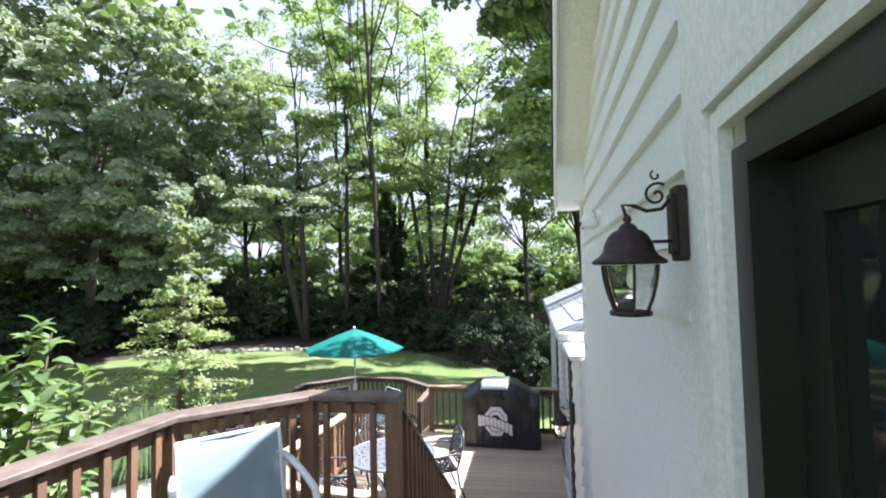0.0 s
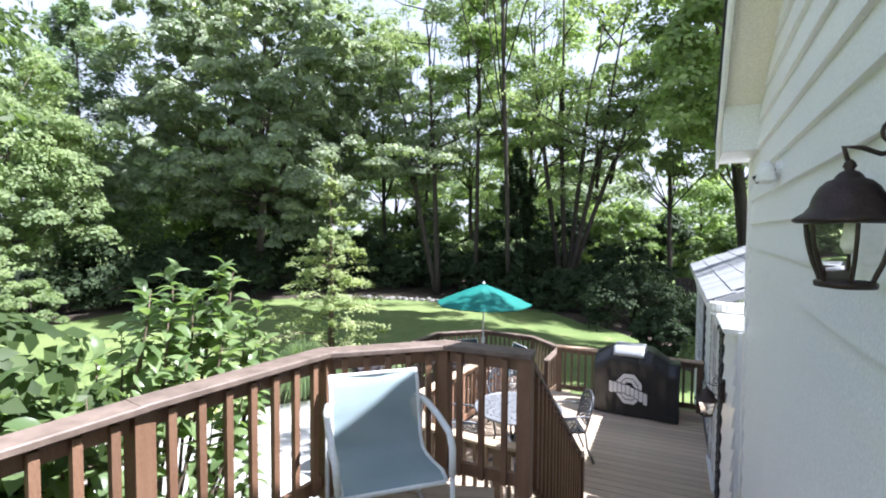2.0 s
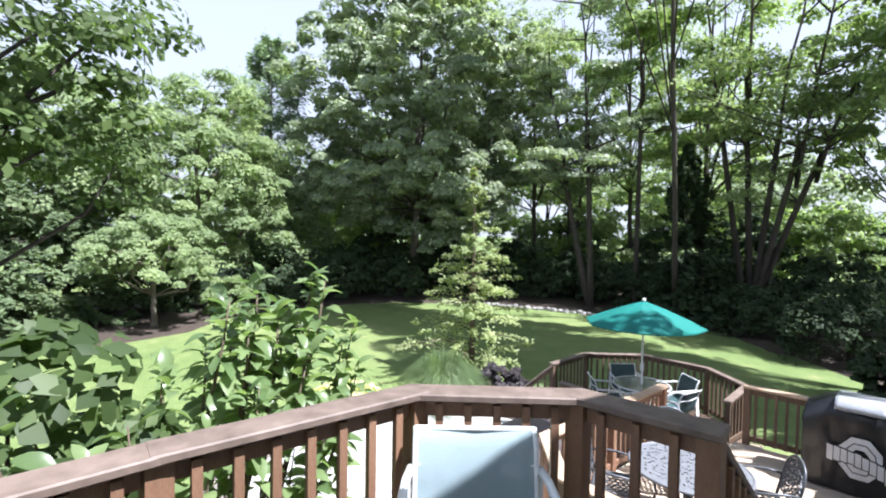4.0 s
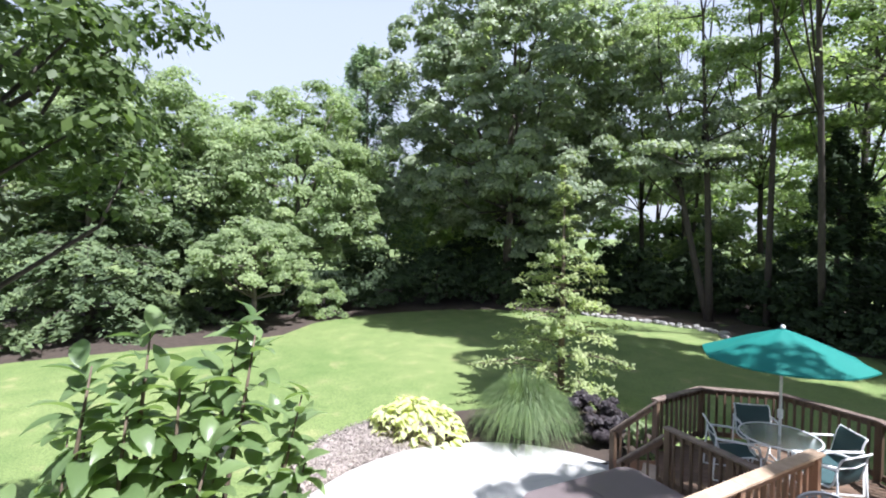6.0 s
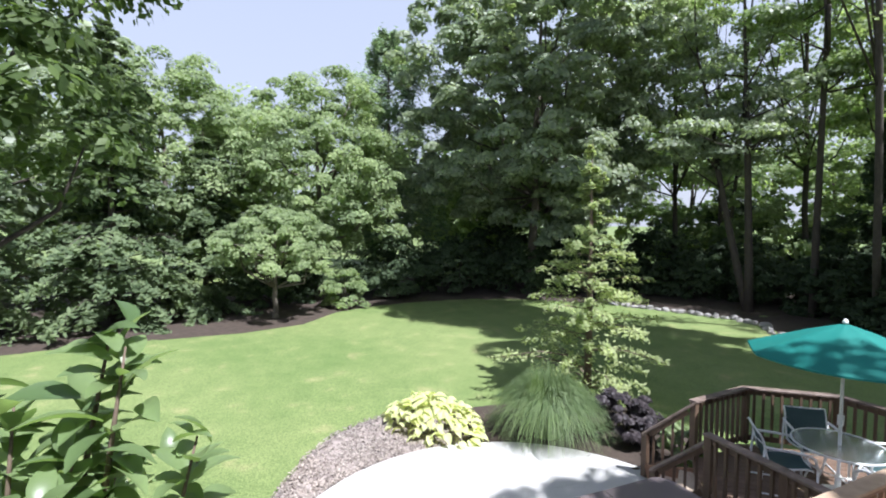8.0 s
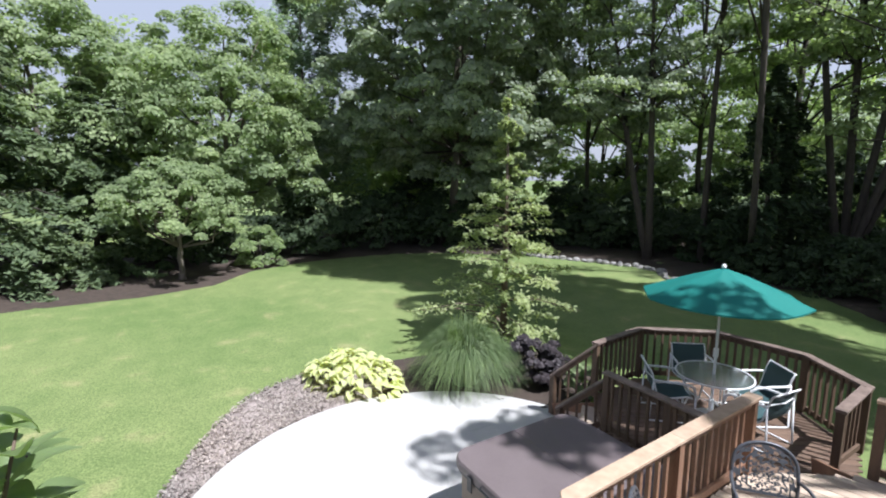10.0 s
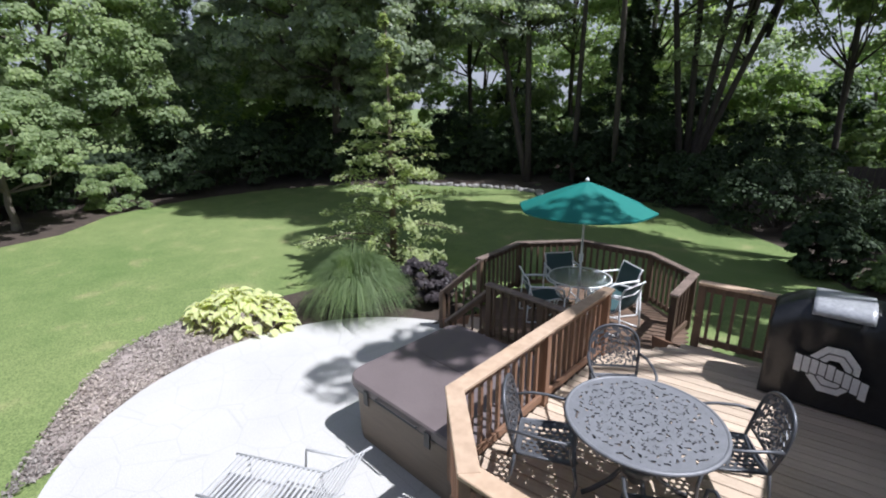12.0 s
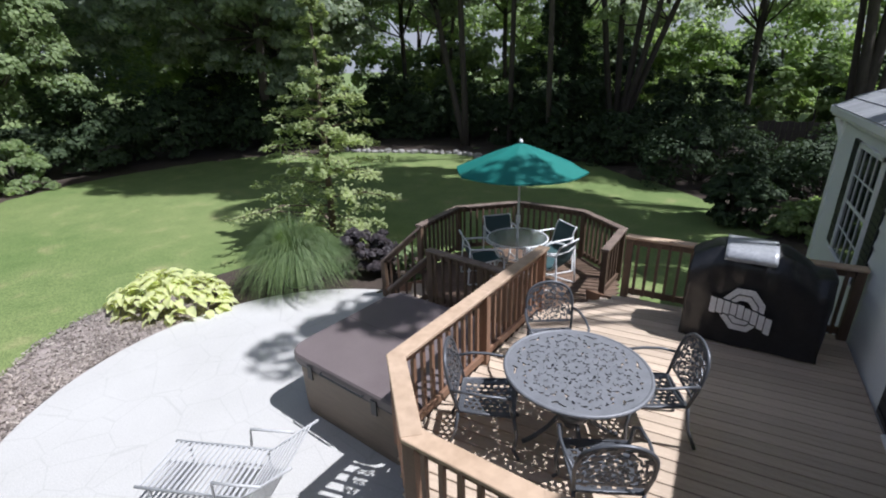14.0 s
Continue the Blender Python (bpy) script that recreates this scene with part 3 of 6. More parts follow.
def door_unit():
    e = thing("door_1", "dark glazed patio door standing in shade", "door", kind="structure", at=pose(WALL_X, -0.1, LAND))
    w0, w1, h = -0.8, 1.1, 1.97
    tr = Shape()
    tr.box((-0.045, w1 + 0.105, -0.05), (-0.002, w1 + 0.165, h + 0.165), 0.008)
    tr.box((-0.032, w1 + 0.05, -0.05), (-0.002, w1 + 0.095, h + 0.09), 0.006)
    tr.box((-0.045, w0 - 0.17, -0.05), (-0.002, w0 - 0.05, h + 0.165), 0.006)
    tr.box((-0.045, w0 - 0.05, h + 0.105), (-0.002, w1 + 0.105, h + 0.165), 0.008)
    tr.box((-0.032, w0 - 0.05, h + 0.05), (-0.002, w1 + 0.05, h + 0.095), 0.006)
    part("casing", tr, M_TRIM, e)
    fl = Shape()
    fl.box((-0.028, w1 + 0.168, -0.05), (-0.002, w1 + 0.31, h + 0.47), 0.003)
    fl.box((-0.028, w0 - 0.17, h + 0.168), (-0.002, w1 + 0.166, h + 0.47), 0.003)
    part("surround_board", fl, M_TRIM, e, "flat white board that carries the lantern")
    jb = Shape()
    jb.box((-0.01, w1 - 0.03, 0), (0.2, w1 + 0.045, h), 0.004)
    jb.box((-0.01, w0 - 0.045, 0), (0.2, w0 + 0.03, h), 0.004)
    jb.box((-0.01, w0 + 0.03, h - 0.04), (0.2, w1 - 0.03, h + 0.045), 0.004)
    jb.box((-0.03, w0 - 0.04, -0.04), (0.22, w1 + 0.04, 0.02), 0.004)
    part("jamb", jb, M_DARKWOOD, e)
    for a, b, x in ((0.12, w1 - 0.03, 0.06), (w0 + 0.03, 0.16, 0.11)):
        lf = Shape()
        lf.box((x, a, 0.03), (x + 0.045, a + 0.1, h - 0.05))
        lf.box((x, b - 0.1, 0.03), (x + 0.045, b, h - 0.05))
        lf.box((x, a + 0.1, 0.03), (x + 0.045, b - 0.1, 0.16))
        lf.box((x, a + 0.1, h - 0.15), (x + 0.045, b - 0.1, h - 0.05))
        leaf = part("door_leaf", lf, M_DARKWOOD, e)
        part("pane", Shape().box((x + 0.018, a + 0.09, 0.15), (x + 0.026, b - 0.09, h - 0.14), 0.001), M_DARKGLASS, leaf)
    return e


door_unit()
# the unlit room behind the door, put in as a near-black sheet
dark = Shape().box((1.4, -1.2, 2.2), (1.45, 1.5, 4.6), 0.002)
tagged(part("wall_dark_backing", dark, M_DARKWOOD), "near-black sheet behind the door, standing in for the dim room", "wall", kind="structure")


def lantern(at, s=1.0, lit=False, group="wall lanterns"):
    """A bell-topped coach lantern on a scrolled arm; the wall is at x = 0 and the lamp hangs at -x."""
    e = thing("wall_lantern", "bronze wall lantern with curved glass panes and a scrolled arm", "wall lamp", group, at)
    D = -0.185 * s
    bp = Shape().box((-0.03 * s, -0.058 * s, -0.1 * s), (-0.001, 0.058 * s, 0.16 * s), 0.015 * s)
    bp.box((-0.045 * s, -0.038 * s, -0.075 * s), (-0.03 * s, 0.038 * s, 0.135 * s), 0.008 * s)
    part("back_plate", bp, M_BRONZE, e)
    arm = Shape()
    arm.tube([(-0.04 * s, 0, 0.12 * s), (-0.07 * s, 0, 0.085 * s), (-0.12 * s, 0, 0.08 * s), (-0.16 * s, 0, 0.1 * s), (-0.2 * s, 0, 0.105 * s), (D, 0, 0.05 * s)], 0.007 * s, 8)
    arm.tube([(-0.085 * s + 0.045 * s * (1 - k / 22) * math.cos(0.9 + k * 0.42), 0, 0.135 * s + 0.045 * s * (1 - k / 22) * math.sin(0.9 + k * 0.42)) for k in range(20)], 0.0055 * s, 6)
    arm.tube([(-0.085 * s + 0.02 * s * (1 - k / 14) * math.cos(2 + k * 0.5), 0, 0.205 * s + 0.02 * s * (1 - k / 14) * math.sin(2 + k * 0.5)) for k in range(11)], 0.004 * s, 6)
    arm.tube([(-0.035 * s, 0, -0.03 * s), (-0.13 * s, 0, -0.03 * s)], 0.006 * s, 8)
    part("arm", arm, M_BRONZE, e, smooth=True)
    cap = Shape().lathe([(0.004, 0.07), (0.012, 0.062), (0.016, 0.05), (0.01, 0.04), (0.022, 0.034), (0.03, 0.025), (0.034, 0.016), (0.05, 0.01), (0.068, -0.008), (0.081, -0.035), (0.088, -0.062), (0.1, -0.078), (0.124, -0.094), (0.128, -0.102), (0.118, -0.108), (0.0, -0.108)] if s == 1 else [(0.004, 0.04), (0.03, 0.02), (0.06, -0.02), (0.1, -0.07), (0.105, -0.09), (0.0, -0.09)], 28, (D, 0, 0), False)
    part("bell_cap", cap, M_BRONZE, e, smooth=True)
    prof = [(0.1, -0.11), (0.096, -0.15), (0.088, -0.19), (0.078, -0.225), (0.066, -0.255), (0.06, -0.275)]
    for k in range(6):
        a = math.pi / 6 + k * math.pi / 3
        part("rib", Shape().tube([(D + r * math.cos(a), r * math.sin(a), z) for r, z in prof], 0.0055 * s, 6), M_BRONZE, e)
        b = a + math.pi / 3
        vs = [(D + r * 0.985 * math.cos(t), r * 0.985 * math.sin(t), z) for r, z in prof for t in (a, b)]
        pn = part("pane", Shape().add(vs, [(2 * i, 2 * i + 1, 2 * i + 3, 2 * i + 2) for i in range(len(prof) - 1)]), M_GLASS, e)
        pn.visible_shadow = False
    base = Shape().lathe([(0.0, -0.272), (0.07, -0.272), (0.072, -0.278), (0.07, -0.288), (0.04, -0.292), (0.0, -0.292)], 24, (D, 0, 0), False)
    part("base_ring", base, M_BRONZE, e, smooth=True)
    bulb = Shape().lathe([(0.0, -0.108), (0.02, -0.11), (0.022, -0.135), (0.026, -0.16), (0.026, -0.18), (0.016, -0.2), (0.0, -0.205)], 16, (D, 0, 0), False)
    part("bulb", bulb, M_LIT if lit else M_BULB, e, smooth=True)
    return e


M_LIT, n_, l_, b_ = shader("lit_bulb", 0.4)
b_.inputs["Base Color"].default_value = (0.9, 0.8, 0.6, 1)
b_.inputs["Emission Color"].default_value = (1.0, 0.72, 0.38, 1)
b_.inputs["Emission Strength"].default_value = 4.0

lantern(pose(WALL_X - 0.03, 1.33, 4.235) @ Matrix.Scale(0.76, 4))
lantern(pose(WALL_X + 0.02, 5.75, 2.42) @ Matrix.Scale(0.9, 4), 1.0, True)


def floodlight():
    e = thing("floodlight", "white twin security floodlight under the eave", "floodlight", at=pose(WALL_X - 0.03, 3.4, 4.5))
    part("mount", Shape().tube([(0.03, 0, 0), (-0.02, 0, 0)], 0.05, 12), M_TRIM, e)
    for s in (-1, 1):
        part("lamp_head", Shape().lathe([(0.02, 0.06), (0.035, 0.04), (0.055, -0.05), (0.05, -0.055), (0.0, -0.05)], 16, (-0.07, s * 0.07, -0.02), False), M_TRIM, e, smooth=True)
    part("sensor", Shape().tube([(-0.02, 0, 0.0), (-0.12, 0, -0.06)], 0.025, 8), M_DARKWOOD, e)


floodlight()


# ---- decks ----
def deck_frame(name, poly, z, depth, label):
    s = Shape().prism(poly, z - depth, z - 0.028)
    return tagged(part(name, s, M_OLD), label, "deck", kind="structure")


def clip(poly, p, d, lo, hi):
    """The stretch of the line p + t d that lies inside a convex polygon."""
    t0, t1 = lo, hi
    k = len(poly)
    for i in range(k):
        (ax, ay), (bx, by) = poly[i], poly[(i + 1) % k]
        nx, ny = ay - by, bx - ax
        den = nx * d[0] + ny * d[1]
        num = nx * (ax - p[0]) + ny * (ay - p[1])
        if abs(den) < 1e-9:
            if num > 0:
                return None
            continue
        if den > 0:
            t0 = max(t0, num / den)
        else:
            t1 = min(t1, num / den)
    return (t0, t1) if t1 - t0 > 0.05 else None


def ccw(poly):
    a = sum(x0 * y1 - x1 * y0 for (x0, y0), (x1, y1) in zip(poly, poly[1:] + poly[:1]))
    return poly if a > 0 else poly[::-1]


def boards(parent, poly, z, angle, mat, width=0.138, gap=0.010):
    poly = ccw(poly)
    d = (math.cos(radians(angle)), math.sin(radians(angle)))
    s = (-d[1], d[0])
    ts = [x * s[0] + y * s[1] for x, y in poly]
    k = min(ts) + width / 2
    while k < max(ts):
        hit = clip(poly, (s[0] * k, s[1] * k), d, -60, 60)
        if hit:
            a = (s[0] * k + d[0] * hit[0], s[1] * k + d[1] * hit[0], z - 0.014)
            b = (s[0] * k + d[0] * hit[1], s[1] * k + d[1] * hit[1], z - 0.014)
            L = hit[1] - hit[0]
            ob = part("plank", Shape().beam((0, 0, 0), (L, 0, 0), width - gap, 0.028, (0, 0, 1), 0.005), mat, parent)
            ob.matrix_basis = pose(*a, 0, 0, angle)
        k += width


def railing(name, label, pts, ztop, zfloor, wood, capwood, cap_w=0.14, post_ids=None, gap=0.125, group="deck railings", posts_down=0.0):
    """Posts, top and bottom rail, square balusters and a flat cap along a line of points. zfloor and ztop may be lists."""
    e = thing(name, label, "railing", group)
    n = len(pts)
    zt = ztop if isinstance(ztop, list) else [ztop] * n
    zf = zfloor if isinstance(zfloor, list) else [zfloor] * n
    for i, (x, y) in enumerate(pts):
        if post_ids is None or i in post_ids:
            w = 0.045
            part("post", Shape().box((x - w, y - w, zf[i] - posts_down), (x + w, y + w, zt[i] - 0.038), 0.006), wood, e)
    for i in range(n - 1):
        a, b = Vector((*pts[i], 0)), Vector((*pts[i + 1], 0))
        d = b - a
        L = d.length
        u = d / L

        def at(t, za, zb):
            return (a.x + d.x * t, a.y + d.y * t, za + (zb - za) * t)

        # mitred cap ends
        ext0, ext1 = (0.05 if i == 0 else 0.025), (0.05 if i == n - 2 else 0.025)
        p, q = Vector(at(-ext0 / L, zt[i], zt[i + 1])), Vector(at(1 + ext1 / L, zt[i], zt[i + 1]))
        p.z -= 0.019 + 0.0025 * (i % 2)
        q.z -= 0.019 + 0.0025 * (i % 2)
        part("cap", Shape().beam(p, q, cap_w, 0.036, (0, 0, 1), 0.006), capwood, e)
        m0 = 0.05 / L
        part("top_rail", Shape().beam(at(m0, zt[i] - 0.085, zt[i + 1] - 0.085), at(1 - m0, zt[i] - 0.085, zt[i + 1] - 0.085), 0.036, 0.085), wood, e)
        part("bottom_rail", Shape().beam(at(m0, zf[i] + 0.1, zf[i + 1] + 0.1), at(1 - m0, zf[i] + 0.1, zf[i + 1] + 0.1), 0.036, 0.085), wood, e)
        k = max(1, int((L - 0.1) / gap))
        for j in range(k):
            t = (0.05 + (L - 0.1) * (j + 0.5) / k) / L
            x, y, z0 = at(t, zf[i] + 0.06, zf[i + 1] + 0.06)
            z1 = zt[i] + (zt[i + 1] - zt[i]) * t - 0.06
            ob = part("baluster", Shape().box((-0.018, -0.018, 0), (0.018, 0.018, z1 - z0), 0.003), wood, e)
            ob.matrix_basis = pose(x + u.y * 0.03, y - u.x * 0.03, z0, 0, 0, math.degrees(math.atan2(u.y, u.x)))
    return e


POLY_MID = [(-2.72, 5.36), (-2.12, 4.68), (0.9, 4.55), (0.9, 9.2), (-1.55, 9.2), (-2.45, 8.2)]
POLY_OCT = [(-5.12, 9.44), (-5.06, 10.78), (-4.12, 11.66), (-2.75, 11.56), (-1.9, 10.8), (-1.6, 9.2), (-2.45, 8.22), (-4.36, 8.56)]
POLY_LAND = [(-1.62, 2.4), (-1.75, -1.2), (0.83, -1.2), (0.94, 2.9), (-0.98, 2.9)]
f_mid = deck_frame("floor_mid_deck", POLY_MID, MID, 0.22, "weathered brown plank deck floor")
f_oct = deck_frame("floor_lower_deck", POLY_OCT, OCT, 0.2, "brown plank floor of the lower deck")
f_land = deck_frame("floor_upper_deck", POLY_LAND, LAND, 0.22, "brown plank floor of the upper deck")


def post_under(x, y, z):
    tagged(part("trim_deck_post", Shape().box((x - 0.07, y - 0.07, 0), (x + 0.07, y + 0.07, z), 0.008), M_RED), "square deck post on the patio", "post", kind="structure")


for x, y in ((-2.6, 5.4), (-2.05, 4.8), (-2.35, 8.1)):
    post_under(x, y, MID - 0.22)
for x, y in ((-1.5, 2.3), (-0.95, 2.75), (-1.6, -1.0), (0.7, 2.75)):
    post_under(x, y, LAND - 0.22)

railing("railing", "sunlit brown wood railing of the middle deck", [(-2.45, 8.2), (-2.58, 6.78), (-2.7, 5.36), (-2.11, 4.7), (-1.2, 4.63), (-0.4, 4.8)], MID + 0.9, MID, M_RED, M_CAP, 0.15, None)
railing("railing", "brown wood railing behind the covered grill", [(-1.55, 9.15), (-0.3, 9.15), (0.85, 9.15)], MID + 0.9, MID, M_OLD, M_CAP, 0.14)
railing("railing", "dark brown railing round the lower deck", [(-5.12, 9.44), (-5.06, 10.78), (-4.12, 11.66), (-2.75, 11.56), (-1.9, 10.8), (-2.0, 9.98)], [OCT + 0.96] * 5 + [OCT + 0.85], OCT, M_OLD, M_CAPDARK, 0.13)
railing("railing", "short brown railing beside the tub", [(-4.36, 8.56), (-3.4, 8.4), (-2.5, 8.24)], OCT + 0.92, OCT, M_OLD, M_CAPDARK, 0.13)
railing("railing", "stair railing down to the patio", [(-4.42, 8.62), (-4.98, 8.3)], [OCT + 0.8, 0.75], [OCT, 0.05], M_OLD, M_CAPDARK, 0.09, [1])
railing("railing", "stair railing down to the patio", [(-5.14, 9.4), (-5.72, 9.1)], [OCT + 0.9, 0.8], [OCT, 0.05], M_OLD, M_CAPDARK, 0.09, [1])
railing("railing", "red-brown upper deck railing with a worn cap", [(-1.72, -1.15), (-1.78, 0.1), (-1.72, 1.3), (-1.58, 2.38), (-1.0, 2.92), (-0.43, 2.95)], LAND + 0.95, LAND, M_RED, M_CAPDARK, 0.16, None, 0.13)
railing("railing", "dark stair railing from upper to middle deck", [(-0.43, 3.0), (-0.42, 4.75)], [LAND + 0.88, MID + 0.95], [LAND, MID], M_RED, M_CAPDARK, 0.09, [1], 0.11)


def stairs(name, label, p, way, width, z0, z1, n):
    """Plank steps that fall from z0 to z1 along way, from the edge point p."""
    e = thing(name, label, "stairs", kind="structure")
    d = Vector((*way, 0)).normalized()
    s = Vector((d.y, -d.x, 0))
    rise = (z0 - z1) / n
    run = 0.27
    for i in range(1, n):
        c = Vector((*p, z0 - rise * i - 0.018)) + d * (run * (i - 0.5))
        part("tread", Shape().beam(c - s * width / 2, c + s * width / 2, run + 0.02, 0.036, (0, 0, 1), 0.006), M_DECK, e)
        r = Vector((*p, z0 - rise * (i + 0.5) - 0.02)) + d * (run * i - 0.02)
        part("riser", Shape().beam(r - s * width / 2, r + s * width / 2, 0.02, rise - 0.05, (0, 0, 1), 0.003), M_RED, e)
    for k in (-1, 1):
        a = Vector((*p, z0 - 0.22)) + s * k * (width / 2 + 0.022)
        b = a + d * run * (n - 0.2)
        b.z = max(z1 + 0.1, z0 - 0.22 - rise * (n - 0.2))
        part("stringer", Shape().beam(a, b, 0.04, 0.28), M_RED, e)
    return e


stairs("stairs_upper", "plank stairs from the upper deck beside the house wall", (0.28, 2.92), (0, 1), 1.12, LAND, MID, 8)
stairs("stairs_lower", "two plank steps to the lower deck", (-2.0, 8.68), (-0.74, 0.67), 1.2, MID, OCT, 3)
stairs("stairs_patio", "plank steps from the lower deck to the patio", (-4.75, 9.0), (-0.87, -0.5), 0.95, OCT, PATIO, 3)


# ---- hot tub ----
def hot_tub():
    e = thing("hot_tub", "covered brown hot tub on the concrete patio", "hot tub", at=pose(-3.78, 6.9, PATIO, 0, 0, -7))
    W, D, R = 0.98, 0.98, 0.22

    def rr(w, d, r):
        pts = []
        for cx, cy, a0 in ((w - r, d - r, 0), (-w + r, d - r, 90), (-w + r, -d + r, 180), (w - r, -d + r, 270)):
            pts += [(cx + r * math.cos(radians(a0 + a)), cy + r * math.sin(radians(a0 + a))) for a in range(0, 91, 15)]
        return pts

    def loft(layers):
        s = Shape()
        k = len(layers[0][0])
        for poly, z in layers:
            s.v += [(x, y, z) for x, y in poly]
        s.f = [(i * k + j, i * k + (j + 1) % k, (i + 1) * k + (j + 1) % k, (i + 1) * k + j) for i in range(len(layers) - 1) for j in range(k)]
        s.f += [tuple(range(k - 1, -1, -1)), tuple((len(layers) - 1) * k + j for j in range(k))]
        return s

    part("body", loft([(rr(W - 0.05, D - 0.05, R), 0.0), (rr(W - 0.04, D - 0.04, R), 0.1), (rr(W - 0.03, D - 0.03, R), 0.7)]), M_TUB, e, smooth=False)
    part("rim", loft([(rr(W - 0.02, D - 0.02, R), 0.702), (rr(W, D, R), 0.715), (rr(W, D, R), 0.75)]), M_BLACKP, e)
    for k in (-1, 1):
        s = Shape()
        poly = [(x, y) for x, y in rr(W + 0.015, D + 0.015, R)]
        half = [(x, max(y, 0.006) if k > 0 else min(y, -0.006)) for x, y in poly]
        s = loft([(half, 0.752), (half, 0.84), ([(x * 0.985, y * 0.985) for x, y in half], 0.862 - 0.002 * k)])
        part("lid_half", s, M_TUBLID, e, "brown vinyl lid with tree shadows")
    for y in (-0.55, 0.5):
        part("strap", Shape().box((-0.04 + y, -D - 0.035, 0.62), (0.04 + y, -D - 0.018, 0.8), 0.003), M_BLACKP, e)
    part("handle", Shape().tube([(-0.35, -D - 0.02, 0.79), (-0.33, -D - 0.05, 0.79), (0.33, -D - 0.05, 0.79), (0.35, -D - 0.02, 0.79)], 0.012, 8), M_BLACKP, e)


hot_tub()


# ---- umbrella ----
def umbrella():
    e = thing("patio_umbrella", "open teal patio umbrella with a white pole", "umbrella", at=pose(-3.57, 10.23, OCT))
    R, zr, zt = 1.12, 1.93, 2.36
    cs = Shape()
    n = 8
    rings = [(0.0, zt), (0.06, zt - 0.01), (0.4, zt - 0.13), (0.8, zt - 0.295), (R, zr)]
    seg = 6
    for r, z in rings:
        for k in range(n * seg):
            a = 2 * math.pi * k / (n * seg) + 0.2
            f = (k % seg) / seg
            sag = 4 * f * (1 - f)
            rr = r * (1 - 0.072 * sag)
            cs.v.append((rr * math.cos(a), rr * math.sin(a), z - 0.02 * sag * r / R))
    m = n * seg
    cs.f = [(i * m + j, i * m + (j + 1) % m, (i + 1) * m + (j + 1) % m, (i + 1) * m + j) for i in range(len(rings) - 1) for j in range(m)]
    cn = part("canopy", cs, M_TEAL, e, "sun-faded teal cloth canopy", True)
    val = Shape()
    for dz in (0, -0.025):
        for k in range(m):
            v = cs.v[(len(rings) - 1) * m + k]
            val.v.append((v[0], v[1], v[2] + dz))
    val.f = [(j, (j + 1) % m, m + (j + 1) % m, m + j) for j in range(m)]
    part("valance", val, M_TEAL, cn)
    part("pole", Shape().tube([(0, 0, 0.0), (0, 0, zt - 0.02)], 0.02, 10), M_WHITEMETAL, e, "white metal pole")
    part("finial", Shape().lathe([(0.0, 0.0), (0.03, 0.005), (0.035, 0.03), (0.02, 0.06), (0.0, 0.07)], 12, (0, 0, zt), False), M_WHITEMETAL, e, smooth=True)
    part("hub", Shape().lathe([(0.022, 0), (0.045, 0.01), (0.045, 0.06), (0.022, 0.07)], 12, (0, 0, 1.75), False), M_WHITEMETAL, e)
    part("crank_box", Shape().box((-0.03, -0.03, 0.98), (0.03, 0.03, 1.12)), M_WHITEMETAL, e)
    for k in range(8):
        a = 2 * math.pi * k / 8 + 0.2
        rb = part("rib", Shape().tube([(0.03 * math.cos(a), 0.03 * math.sin(a), zt - 0.03), (0.8 * math.cos(a), 0.8 * math.sin(a), zt - 0.315), (R * 0.99 * math.cos(a), R * 0.99 * math.sin(a), zr - 0.012)], 0.007, 6), M_WHITEMETAL, e)
        part("strut", Shape().tube([(0.04 * math.cos(a), 0.04 * math.sin(a), 1.79), (0.55 * math.cos(a), 0.55 * math.sin(a), zt - 0.22)], 0.006, 6), M_WHITEMETAL, rb)
    part("base", Shape().lathe([(0.0, 0.0), (0.24, 0.0), (0.24, 0.03), (0.1, 0.06), (0.035, 0.08), (0.035, 0.3), (0.022, 0.3)], 24, (0, 0, 0), False), M_WHITEMETAL, e)


umbrella()


def glass_table():
    e = thing("glass_table", "round glass patio table with a white metal frame", "table", at=pose(-3.57, 10.23, OCT))
    R = 0.53
    top = part("glass_top", Shape().lathe([(0.03, 0.7), (R - 0.01, 0.7), (R - 0.01, 0.708), (0.03, 0.708), (0.03, 0.7)], 48, (0, 0, 0), False), M_FROST, e)
    top.visible_shadow = False
    part("rim", Shape().tube([(R * math.cos(2 * math.pi * k / 48), R * math.sin(2 * math.pi * k / 48), 0.702) for k in range(48)], 0.014, 8, closed=True), M_WHITEMETAL, e, smooth=True)
    part("lower_ring", Shape().tube([(0.33 * math.cos(2 * math.pi * k / 32), 0.33 * math.sin(2 * math.pi * k / 32), 0.4) for k in range(32)], 0.01, 8, closed=True), M_WHITEMETAL, e, smooth=True)
    for k in range(4):
        a = math.pi / 4 + k * math.pi / 2
        c, s = math.cos(a), math.sin(a)
        part("leg", Shape().tube([(R * 0.9 * c, R * 0.9 * s, 0.69), (0.4 * c, 0.4 * s, 0.5), (0.33 * c, 0.33 * s, 0.36), (0.42 * c, 0.42 * s, 0.12), (0.5 * c, 0.5 * s, 0.0)], 0.014, 8), M_WHITEMETAL, e, smooth=True)


M_FROST = glass_material("frosted_table_glass", (0.86, 0.93, 0.93), 0.25)
glass_table()


